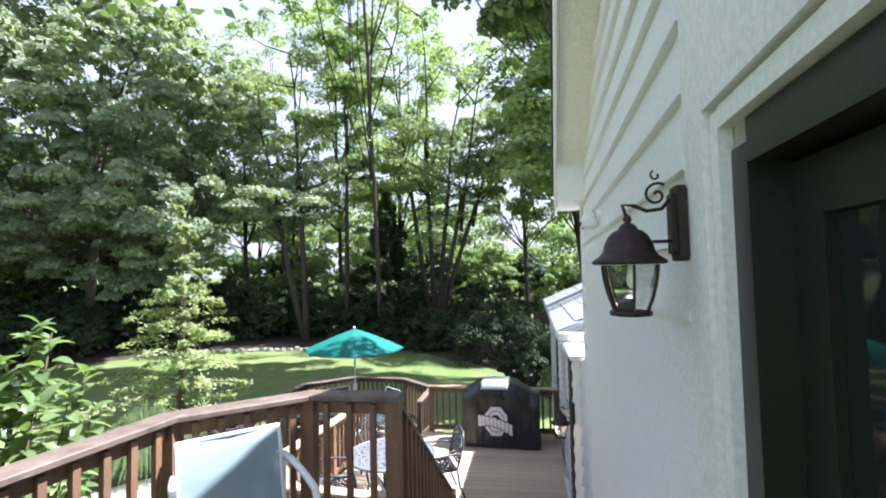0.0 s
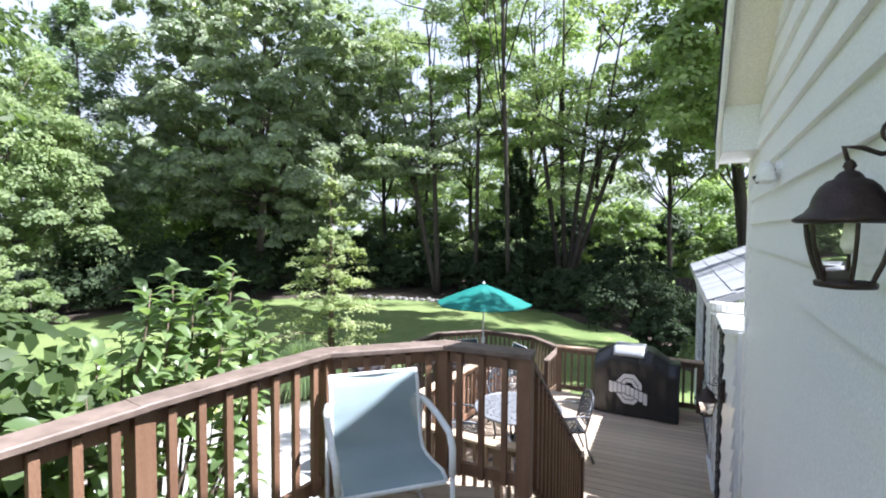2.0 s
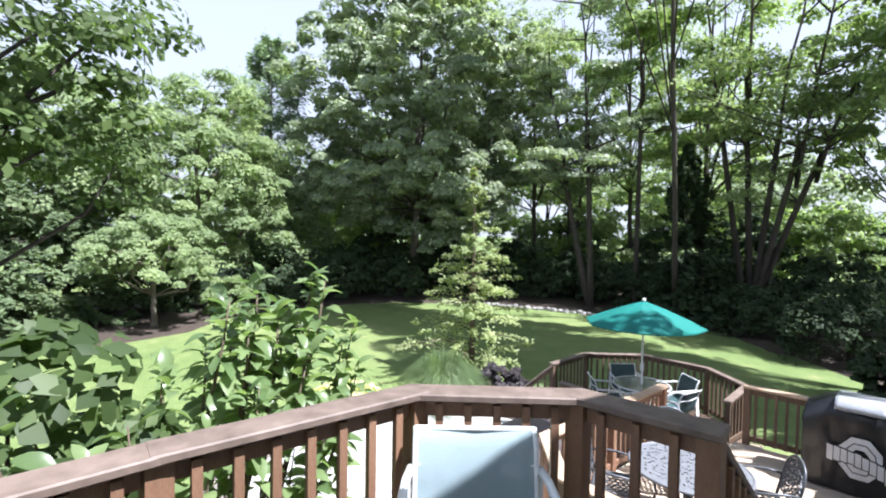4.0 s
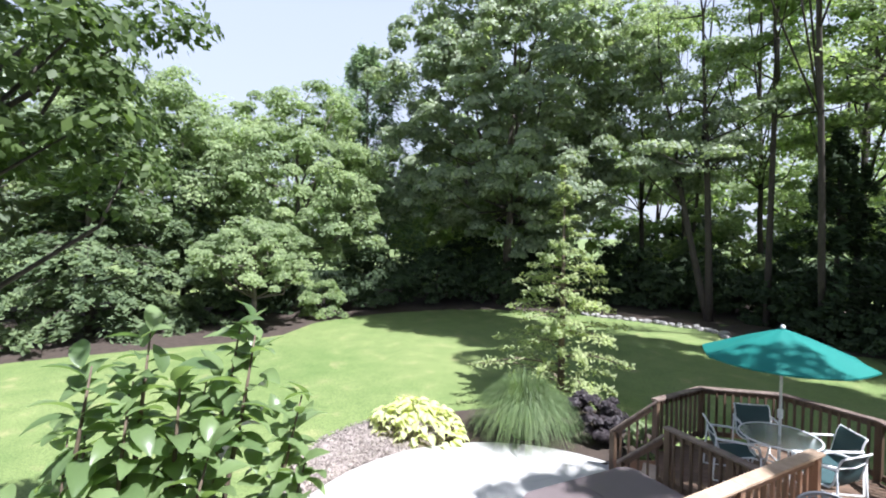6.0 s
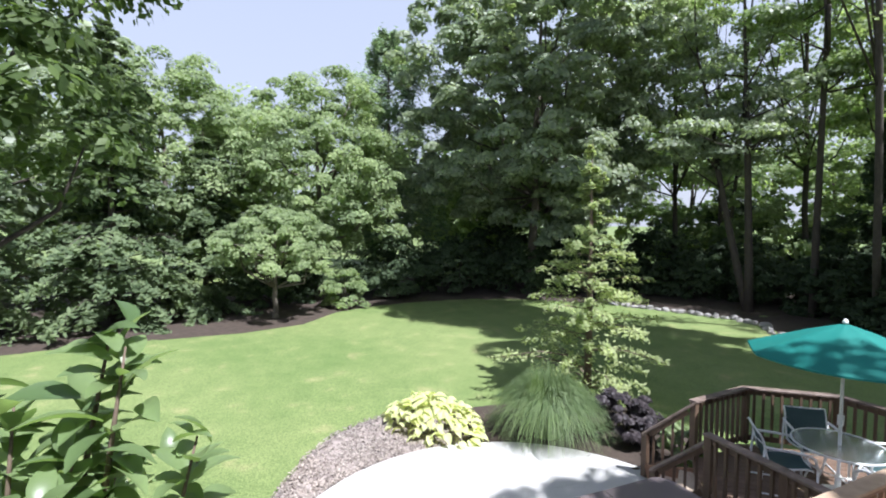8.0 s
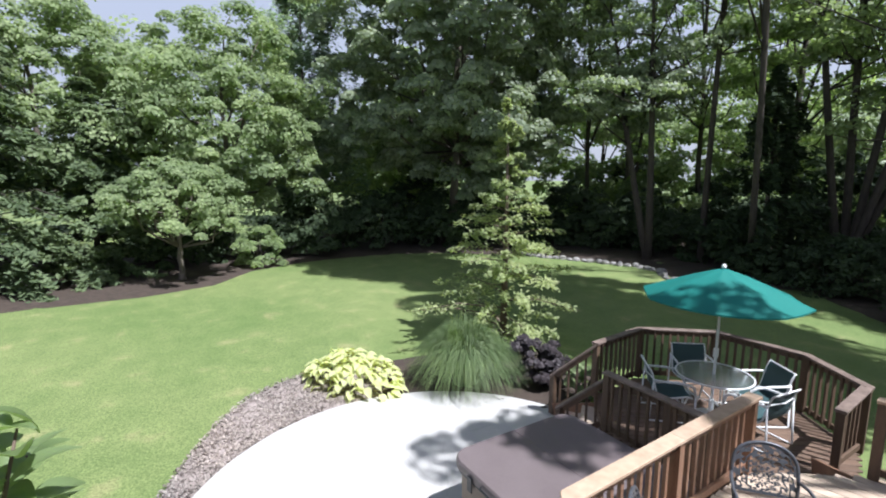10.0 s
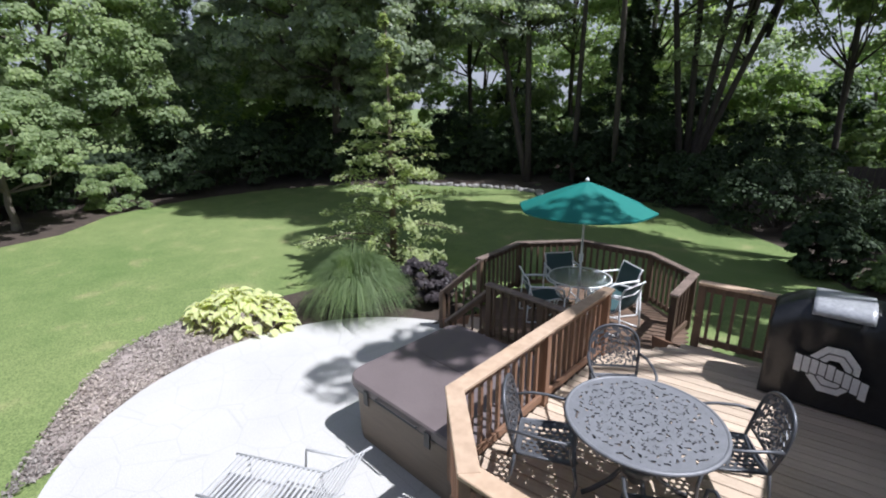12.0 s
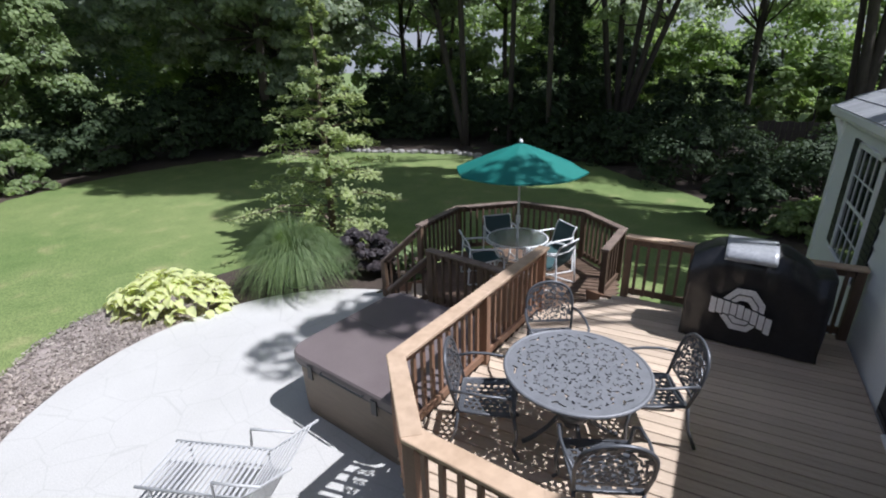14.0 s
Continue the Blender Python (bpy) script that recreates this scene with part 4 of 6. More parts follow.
def sling_chair(label, at, sling, group, back_h=0.9):
    """A tube-framed garden chair with a one-piece fabric sling; it faces -y of its own pose."""
    e = thing("sling_chair", label, "chair", group, at)
    w = 0.27
    prof = [(-0.27, 0.41), (-0.2, 0.425), (-0.05, 0.395), (0.1, 0.375), (0.19, 0.385), (0.235, 0.44), (0.275, 0.6), (0.31, 0.75), (0.345, back_h - 0.02), (0.365, back_h)]
    s = Shape()
    for y, z in prof:
        s.v += [(-w, y - 0.006, z + 0.008), (0, y + 0.01, z - 0.01), (w, y - 0.006, z + 0.008), (-w, y, z), (0, y + 0.014, z - 0.016), (w, y, z)]
    for i in range(len(prof) - 1):
        a, b = i * 6, (i + 1) * 6
        s.f += [(a, a + 1, b + 1, b), (a + 1, a + 2, b + 2, b + 1), (a + 4, a + 3, b + 3, b + 4), (a + 5, a + 4, b + 4, b + 5)]
    part("sling", s, sling, e, smooth=True)
    for k in (-1, 1):
        part("side_rail", Shape().tube([(k * w, y, z) for y, z in prof], 0.014, 8), M_WHITEMETAL, e, smooth=True)
        part("armrest", Shape().tube([(k * (w + 0.02), 0.3, 0.66), (k * (w + 0.035), 0.2, 0.655), (k * (w + 0.04), 0.0, 0.65), (k * (w + 0.04), -0.2, 0.63), (k * (w + 0.03), -0.28, 0.58), (k * (w + 0.02), -0.31, 0.45)], 0.019, 8), M_WHITEMETAL, e, smooth=True)
        part("front_leg", Shape().tube([(k * (w + 0.02), -0.31, 0.45), (k * (w + 0.02), -0.32, 0.02), (k * (w + 0.02), -0.29, 0.012)], 0.014, 8), M_WHITEMETAL, e, smooth=True)
        part("back_leg", Shape().tube([(k * (w + 0.02), 0.29, 0.64), (k * (w + 0.02), 0.33, 0.02), (k * (w + 0.02), 0.3, 0.012)], 0.014, 8), M_WHITEMETAL, e, smooth=True)
        part("foot_bar", Shape().tube([(k * (w + 0.02), -0.3, 0.014), (k * (w + 0.02), 0.31, 0.014)], 0.012, 8), M_WHITEMETAL, e, smooth=True)
    part("top_bar", Shape().tube([(-w, 0.363, back_h - 0.005), (w, 0.363, back_h - 0.005)], 0.013, 8), M_WHITEMETAL, e)
    part("cross_bar", Shape().tube([(-w, 0.292, 0.68), (0, 0.34, 0.68), (w, 0.292, 0.68)], 0.009, 8), M_WHITEMETAL, e)
    part("seat_bar", Shape().tube([(-w, -0.27, 0.4), (w, -0.27, 0.4)], 0.012, 8), M_WHITEMETAL, e)
    return e


sling_chair("white-framed garden chair with a pale aqua sling on the upper deck", pose(-1.02, 2.22, LAND, 0, 0, 45), M_SLING, "", 0.82)
first = sling_chair("white-framed garden chair with a dark green sling", pose(-4.03, 10.68, OCT, 0, 0, 45), M_SLINGDARK, "chairs round the glass table", 0.84)
for x, y, a in ((-3.13, 10.72, -40), (-2.92, 10.1, -105), (-4.05, 9.8, 130)):
    copy_thing(first, pose(x, y, OCT, 0, 0, a))


# ---- cast furniture ----
def perforated(us, vs, place, keep, thick, name):
    """A thin cast plate: a grid of cells in which keep(u, v) says which are metal."""
    nu, nv = us, vs
    bm = bmesh.new()
    grid = [[bm.verts.new(place(i / nu, j / nv)) for j in range(nv + 1)] for i in range(nu + 1)]
    for i in range(nu):
        for j in range(nv):
            if keep((i + 0.5) / nu, (j + 0.5) / nv):
                q = [grid[i][j], grid[i + 1][j], grid[i + 1][j + 1], grid[i][j + 1]]
                if len(set(q)) == 4:
                    bm.faces.new(q)
    bmesh.ops.delete(bm, geom=[v for v in bm.verts if not v.link_faces], context="VERTS")
    bmesh.ops.recalc_face_normals(bm, faces=bm.faces)
    me = bpy.data.meshes.new(name)
    bm.to_mesh(me)
    bm.free()
    return me


def solid(ob, t):
    md = ob.modifiers.new("thickness", "SOLIDIFY")
    md.thickness, md.offset = t, 0
    return ob


def lace(x, y, k=1.0):
    """True where a scrolled casting has metal."""
    a = math.atan2(y, x)
    r = math.hypot(x, y)
    p = math.cos(6 * a) * math.sin(11 * r * k + 1.7 * math.cos(6 * a)) + 0.5 * math.cos(12 * a + 4 * math.sin(7 * r * k))
    return p


def iron_table():
    e = thing("cast_table", "round grey cast-metal garden table with a pierced top", "table", at=pose(-1.44, 6.1, MID))
    R = 0.575

    def keep(u, v):
        r = v
        if r > 0.9 or r < 0.09 or abs(r - 0.5) < 0.022:
            return True
        a = 2 * math.pi * u
        x, y = r * math.cos(a), r * math.sin(a)
        cs = [(0.0, 0.0)] + [(0.56 * math.cos(k * math.pi / 3), 0.56 * math.sin(k * math.pi / 3)) for k in range(6)]
        cx, cy = min(cs, key=lambda p: (p[0] - x) ** 2 + (p[1] - y) ** 2)
        turn = math.atan2(cy, cx)
        dx, dy = x - cx, y - cy
        return lace((dx * math.cos(turn) + dy * math.sin(turn)) * 2.6, (dy * math.cos(turn) - dx * math.sin(turn)) * 2.6, 1.5) < 0.55

    me = perforated(288, 90, lambda u, v: (R * (0.02 + 0.98 * v) * math.cos(2 * math.pi * u), R * (0.02 + 0.98 * v) * math.sin(2 * math.pi * u), 0.735), keep, 0.012, "top")
    me.materials.append(M_IRONLIGHT)
    solid(part("top", me, M_IRONLIGHT, e, "grey pierced table top"), 0.014)
    part("rim", Shape().tube([(R * math.cos(2 * math.pi * k / 64), R * math.sin(2 * math.pi * k / 64), 0.732) for k in range(64)], 0.017, 8, closed=True), M_IRONLIGHT, e, smooth=True)
    part("column", Shape().lathe([(0.06, 0.16), (0.07, 0.25), (0.045, 0.4), (0.06, 0.55), (0.12, 0.7), (0.2, 0.725)], 20), M_IRON, e, smooth=True)
    part("collar", Shape().lathe([(0.11, 0.24), (0.13, 0.26), (0.13, 0.32), (0.11, 0.34)], 20), M_IRON, e, smooth=True)
    for k in range(4):
        a = k * math.pi / 2 + 0.6
        c, s = math.cos(a), math.sin(a)
        part("leg", Shape().tube([(0.18 * c, 0.18 * s, 0.7), (0.1 * c, 0.1 * s, 0.5), (0.09 * c, 0.09 * s, 0.3), (0.2 * c, 0.2 * s, 0.16), (0.34 * c, 0.34 * s, 0.05), (0.42 * c, 0.42 * s, 0.015)], 0.02, 8), M_IRON, e, smooth=True)


iron_table()


def iron_chair(at):
    e = thing("cast_chair", "dark cast-metal garden armchair with a scrolled back", "chair", "chairs round the cast table", at)
    w = 0.25

    def seat_keep(u, v):
        if u < 0.08 or u > 0.92 or v < 0.1 or v > 0.92:
            return True
        a, b = u * 9, v * 8 + (0.5 if int(u * 9) % 2 else 0)
        return math.hypot(a % 1 - 0.5, (b % 1 - 0.5)) > 0.36

    me = perforated(48, 46, lambda u, v: ((u - 0.5) * 2 * w * (1 - 0.12 * v), -0.24 + 0.46 * v, 0.425 - 0.02 * math.sin(math.pi * u) - 0.015 * math.sin(math.pi * v)), seat_keep, 0.01, "seat")
    me.materials.append(M_IRON)
    solid(part("seat", me, M_IRON, e, "pierced honeycomb seat"), 0.012)
    part("seat_frame", Shape().tube([(-w, -0.24, 0.42), (w, -0.24, 0.42), (w * 0.88, 0.22, 0.42), (-w * 0.88, 0.22, 0.42)], 0.013, 8, closed=True), M_IRON, e, smooth=True)

    def arch(t):
        a = math.pi * t
        x = -math.cos(a) * (w - 0.005)
        return x, 0.62 + 0.3 * math.sin(a) ** 0.55

    def back_place(u, v):
        x, top = arch(u)
        z = 0.5 + (top - 0.5) * v
        return (x, 0.22 + (z - 0.42) * 0.24, z)

    def back_keep(u, v):
        if v < 0.05 or v > 0.95 or u < 0.05 or u > 0.95:
            return True
        x, top = arch(u)
        z = 0.5 + (top - 0.5) * v
        return abs(lace(x * 5.2, (z - 0.62) * 5.2, 0.95)) < 0.36

    me = perforated(64, 56, back_place, back_keep, 0.01, "back")
    me.materials.append(M_IRON)
    solid(part("backrest", me, M_IRON, e, "scrolled lattice back"), 0.012)
    fr = [(-w * 0.9, 0.215, 0.42)] + [(arch(k / 20)[0], 0.22 + (arch(k / 20)[1] - 0.42) * 0.24, arch(k / 20)[1]) for k in range(21)] + [(w * 0.9, 0.215, 0.42)]
    part("back_frame", Shape().tube(fr, 0.014, 8), M_IRON, e, smooth=True)
    for k in (-1, 1):
        part("armrest", Shape().tube([(k * w, 0.27, 0.64), (k * (w + 0.03), 0.15, 0.655), (k * (w + 0.045), 0.0, 0.645), (k * (w + 0.035), -0.15, 0.63), (k * (w + 0.01), -0.2, 0.59), (k * w, -0.2, 0.5), (k * w, -0.22, 0.42)], 0.013, 8), M_IRON, e, smooth=True)
        part("front_leg", Shape().tube([(k * w, -0.23, 0.42), (k * (w + 0.02), -0.26, 0.25), (k * (w - 0.01), -0.24, 0.08), (k * (w + 0.02), -0.28, 0.01)], 0.015, 8), M_IRON, e, smooth=True)
        part("back_leg", Shape().tube([(k * w * 0.9, 0.22, 0.42), (k * w * 0.9, 0.25, 0.2), (k * w * 0.95, 0.33, 0.01)], 0.015, 8), M_IRON, e, smooth=True)
    return e


ch = iron_chair(pose(-2.1, 5.8, MID, 0, 0, 112))
for x, y, a in ((-1.08, 5.5, 205), (-0.9, 6.55, -65), (-1.86, 6.92, 32)):
    copy_thing(ch, pose(x, y, MID, 0, 0, a))


# ---- covered grill ----
def grill():
    e = thing("grill_cover", "black vinyl cover over a gas grill on the deck", "grill cover", at=pose(-0.12, 8.68, MID, 0, 0, -2))
    W, D = 0.66, 0.29
    nx, nk = 44, 40

    def height(x):
        t = min(1, max(0, (abs(x + 0.1) - 0.28) / 0.34))
        return 1.12 - 0.19 * t ** 1.2

    s = Shape()
    for i in range(nx + 1):
        x = -W + 2 * W * i / nx
        h = height(x)
        for k in range(nk + 1):
            t = k / nk
            if t < 0.36:
                y, z = -D, 0.02 + (h - 0.16) * t / 0.36
            elif t < 0.46:
                f = (t - 0.36) / 0.1
                y, z = -D + 0.13 * f, h - 0.14 + 0.14 * f
            elif t < 0.6:
                f = (t - 0.46) / 0.14
                y, z = -D + 0.1 + (2 * D - 0.14) * f, h + 0.015 * math.sin(math.pi * f)
            elif t < 0.66:
                f = (t - 0.6) / 0.06
                y, z = D - 0.04 + 0.04 * f, h - 0.14 * f ** 1.4
            else:
                f = (t - 0.66) / 0.34
                y, z = D, h - 0.14 - (h - 0.16) * f
            p = Vector((x, y, z))
            wr = 0.02 * noise.noise(p * 4.2 + Vector((3, 1, 7))) + 0.011 * noise.noise(Vector((x * 14, y * 9, z * 3)))
            s.v.append((x + wr, y + wr * (1 if y > 0 else -1), z + wr * 0.6 if z > 0.1 else z))
    m = nk + 1
    s.f = [(i * m + k, i * m + k + 1, (i + 1) * m + k + 1, (i + 1) * m + k) for i in range(nx) for k in range(nk)]
    s.f += [tuple(range(m - 1, -1, -1)), tuple(nx * m + k for k in range(m))]
    part("cover", s, M_COVER, e, smooth=True)
    pn = Shape()
    for i in range(13):
        for k in range(9):
            x = -0.35 + 0.48 * i / 12
            f = k / 8
            if f < 0.35:
                y, z = -D + 0.0 + 0.1 * f / 0.35, 1.02 + 0.12 * (f / 0.35) ** 0.7
            else:
                g2 = (f - 0.35) / 0.65
                y, z = -D + 0.1 + (2 * D - 0.14) * g2, 1.14 + 0.015 * math.sin(math.pi * g2)
            pn.v.append((x, y - 0.03, z + 0.013 + 0.006 * noise.noise(Vector((x * 25, y * 12, z * 9)))))
    pn.f = [(i * 9 + k, i * 9 + 9 + k, i * 9 + 10 + k, i * 9 + k + 1) for i in range(12) for k in range(8)]
    solid(part("top_panel", pn, M_COVERGREY, e, "silver-grey creased top panel", True), 0.006)
    yb = -D - 0.042
    bd = Shape()

    def ring(cx, cz, r0, r1, y, sx=1.0):
        vs = []
        for k in range(8):
            a = math.pi / 8 + k * math.pi / 4
            vs += [(cx + r * sx * math.cos(a), y, cz + r * math.sin(a)) for r in (r0, r1)]
        return vs, [(2 * k, 2 * k + 1, (2 * k + 3) % 16, (2 * k + 2) % 16) for k in range(8)]

    bd.add(*ring(-0.09, 0.49, 0.12, 0.27, yb - 0.004, 0.8))
    solid(part("emblem", bd, M_BADGE, e, "pale octagonal ring emblem"), 0.004)
    inner = Shape().add(*ring(-0.09, 0.49, 0.185, 0.2, yb - 0.009, 0.8))
    solid(part("emblem_line", inner, M_BADGEDARK, e), 0.003)
    back = Shape()
    for i in range(9):
        x = -0.4 + 0.067 * i
        z = 0.5 - 0.017 * i + 0.045 * math.sin(math.pi * i / 8)
        hh = 0.062 + 0.034 * abs(i - 4) / 4 + (0.02 if i == 4 else 0)
        quad = [(x, -hh + 0.006), (x + 0.058, -hh - 0.006), (x + 0.058, hh - 0.012), (x, hh)]
        bn = Shape().add([(px, yb - 0.016, z + pz) for px, pz in quad], [(0, 1, 2, 3)])
        solid(part("banner_bar", bn, M_BADGE, e, "pale plain bar on the banner of the emblem"), 0.003)
        back.add([(px + (-0.012 if k in (0, 3) else 0.012), yb - 0.011, z + pz * 1.2) for k, (px, pz) in enumerate(quad)], [(0, 1, 2, 3)])
    solid(part("banner_edge", back, M_COVER, e), 0.002)


grill()


# ---- trees and plants ----
def limbs(shape, rng, base, top, r, targets, n=7):
    """A tapered trunk and limbs that reach for the crown's clumps."""
    base, top = Vector(base), Vector(top)
    k = 9
    path = [base.lerp(top, i / k) + Vector((rng.normal(), rng.normal(), 0)) * 0.25 * r * (1 if 0 < i < k else 0) for i in range(k + 1)]
    path[0] = base - Vector((0, 0, 0.1))
    shape.tube(path, r, 9, r * 0.25)
    shape.tube([base - Vector((0, 0, 0.1)), base + Vector((0, 0, 0.25))], r * 1.45, 9, r)
    for t in targets:
        t = Vector(t)
        s = path[int(rng.integers(3, k))]
        if t.z < s.z:
            s = path[3]
        m = s.lerp(t, 0.5) + Vector((rng.normal() * 0.2, rng.normal() * 0.2, -0.12 * (t - s).length))
        m2 = s.lerp(t, 0.78) + Vector((rng.normal() * 0.2, rng.normal() * 0.2, 0))
        shape.tube([s, m, m2, t], r * 0.32, 6, r * 0.05)


def broadleaf(name, label, base, height, radii, crown_z, mat, bark, seed, n, leaf, clumps=60, spread=0.8, low=-0.9, stems=1, lean=(0, 0), r=None, category="tree", group="garden trees", nlimbs=16):
    rng = np.random.default_rng(seed)
    e = thing(name, label, category, group, pose(*base))
    c = (lean[0], lean[1], crown_z)
    pos, out, cl = crown_points(rng, c, radii, n, clumps, spread, low)
    pos[:, 2] = np.maximum(pos[:, 2], 0.15)
    part("crown", leaf_mesh("crown", mat, pos, out, leaf, rng), mat, e)
    tr = Shape()
    r = r or height * 0.014 + 0.03
    for i in range(stems):
        a = 2 * math.pi * i / max(1, stems) + seed
        off = 0.22 * (stems > 1)
        top = (c[0] + off * 9 * math.cos(a), c[1] + off * 9 * math.sin(a), crown_z + radii[2] * 0.55)
        pick = cl[rng.integers(0, len(cl), nlimbs // stems)]
        limbs(tr, rng, (off * math.cos(a), off * math.sin(a), 0), top, r / (1 + 0.3 * (stems > 1)), pick)
    part("trunk", tr, bark, e, smooth=True)
    return e


def conifer(name, label, base, height, radius, mat, bark, seed, n, leaf, tiers=22, droop=0.35, bare=0.08, group="garden trees", power=0.85, gaps=0.25, fluff=0.03):
    """A spire of drooping tiers of sprays."""
    rng = np.random.default_rng(seed)
    e = thing(name, label, "conifer tree", group, pose(*base))
    pos, nrm = [], []
    tr = Shape().tube([(0, 0, -0.1), (0.03, 0, height * 0.5), (0.0, 0.02, height)], height * 0.012 + 0.03, 8, 0.008)
    per = max(4, n // (tiers * 7))
    for t in range(tiers):
        f = bare + (1 - bare) * (t + rng.uniform(-0.3, 0.3)) / tiers
        f = min(0.985, max(bare, f))
        reach = radius * (1 - f) ** power + 0.05
        for b in range(7):
            if rng.uniform() < gaps * 0.5:
                continue
            a = rng.uniform(0, 2 * math.pi)
            L = reach * rng.uniform(0.45, 1.15)
            z = f * height
            ends = [(0, 0, z), (0.5 * L * math.cos(a), 0.5 * L * math.sin(a), z + 0.1 * L), (L * math.cos(a), L * math.sin(a), z - droop * L * 0.5)]
            if t % 2 == 0:
                tr.tube(ends, 0.012 + 0.006 * L, 5, 0.004)
            u = np.sqrt(rng.uniform(0.03, 1, per))
            w = rng.normal(size=per) * 0.16 * L * (1.1 - u)
            x = L * u * math.cos(a) - w * math.sin(a)
            y = L * u * math.sin(a) + w * math.cos(a)
            zz = z + 0.2 * L * u * (1 - u) * 2 - droop * L * 0.5 * u * u - np.abs(w) * 0.5 + rng.normal(size=per) * fluff * (1 + 0.4 * L)
            pos.append(np.stack([x, y, np.maximum(zz, 0.05)], 1))
            nrm.append(np.stack([rng.normal(size=per) * 0.45 + 0.2 * math.cos(a) + 0.3, rng.normal(size=per) * 0.45 + 0.2 * math.sin(a), np.ones(per)], 1))
    part("crown", leaf_mesh("crown", mat, np.concatenate(pos), np.concatenate(nrm), leaf, rng, 2.6, 0.3), mat, e)
    part("trunk", tr, bark, e, smooth=True)
    return e


def shrub(name, label, base, radii, mat, seed, n, leaf, clumps=30, group="shrubs", category="shrub", spread=0.16):
    rng = np.random.default_rng(seed)
    e = thing(name, label, category, group, pose(*base))
    pos, out, cl = crown_points(rng, (0, 0, radii[2] * 0.8), radii, n, clumps, spread * max(radii), -0.75)
    pos[:, 2] = np.maximum(pos[:, 2], 0.03)
    part("leaves", leaf_mesh("leaves", mat, pos, out, leaf, rng), mat, e)
    st = Shape()
    for c in cl[:14]:
        st.tube([(0.1 * rng.normal(), 0.1 * rng.normal(), -0.05), (c[0] * 0.5, c[1] * 0.5, c[2] * 0.6), tuple(c)], 0.03, 5, 0.008)
    part("stem", st, M_BARKDARK, e)
    return e


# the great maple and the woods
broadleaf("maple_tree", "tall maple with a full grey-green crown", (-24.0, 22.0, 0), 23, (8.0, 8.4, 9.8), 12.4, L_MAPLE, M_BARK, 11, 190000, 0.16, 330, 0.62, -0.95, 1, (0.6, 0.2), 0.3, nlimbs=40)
conifer("pine_tree", "tall feathery pine beside the maple", (-31.5, 15.5, 0), 17.4, 5.8, L_PINE, M_BARK, 12, 70000, 0.13, 60, -0.1, 0.1, "garden trees", 0.5, 1.1, 0.16)
broadleaf("locust_tree", "airy light green tree", (-27.5, 9.5, 0), 13, (5.4, 5.0, 5.4), 7.0, L_LIGHT, M_BARK, 13, 78000, 0.115, 150, 0.55, -0.95)
broadleaf("locust_tree", "airy light green tree", (-29, 2.0, 0), 13, (5.2, 5.2, 5.2), 7.2, L_LIGHT, M_BARK, 14, 78000, 0.115, 150, 0.55, -0.95)
broadleaf("small_tree", "small light green tree with a short trunk", (-22.4, 6.2, 0), 5, (2.3, 2.4, 1.7), 3.1, L_LIGHT, M_BARK, 15, 24000, 0.085, 70, 0.28, -0.6, 1, (0, 0), 0.13)
conifer("spruce_tree", "wide dark green spruce with low branches", (-24.0, 0.2, 0), 12.5, 4.0, L_SPRUCE, M_BARKDARK, 16, 42000, 0.11, 40, 0.3, 0.03)
conifer("spruce_tree", "wide dark green spruce with low branches", (-23.2, -4.6, 0), 14.5, 4.3, L_SPRUCE, M_BARKDARK, 17, 42000, 0.11, 40, 0.3, 0.03)
conifer("spruce_tree", "wide dark green spruce with low branches", (-25.5, 3.6, 0), 8.5, 3.0, L_SPRUCE, M_BARKDARK, 18, 20000, 0.13, 24, 0.3, 0.03)
shrub("round_shrub", "small dark round shrub at the edge of the lawn", (-23.8, 9.8, 0), (1.2, 1.1, 1.0), L_MID, 19, 7000, 0.09)
woods = [(-14.6, 35.5, 27, 5.2, 1), (-19.0, 35.0, 27, 5.2, 2), (-9.0, 32.5, 24, 5.0, 1), (0.2, 32.5, 20, 4.6, 2), (3.8, 27.5, 22, 5.8, 2), (8.5, 31, 22, 6, 1), (-20, 31, 22, 5.0, 1), (-27, 25, 18, 5.0, 1), (-12, 40, 20, 5.4, 1)]
for i, (x, y, h, r, st) in enumerate(woods):
    broadleaf("woodland_tree", "slender woodland tree with thin leaves and bare lower trunk", (x, y, 0), h, (r, r, h * 0.37), h * 0.62, L_MID if x > 2 else (L_LIGHT, L_LIGHT, L_MID)[i % 3], M_BARKDARK, 30 + i, 17000, 0.15, 36, 0.72, -0.95, st, (0.4 * (i % 3 - 1), 0), 0.19, group="woodland trees", nlimbs=16)


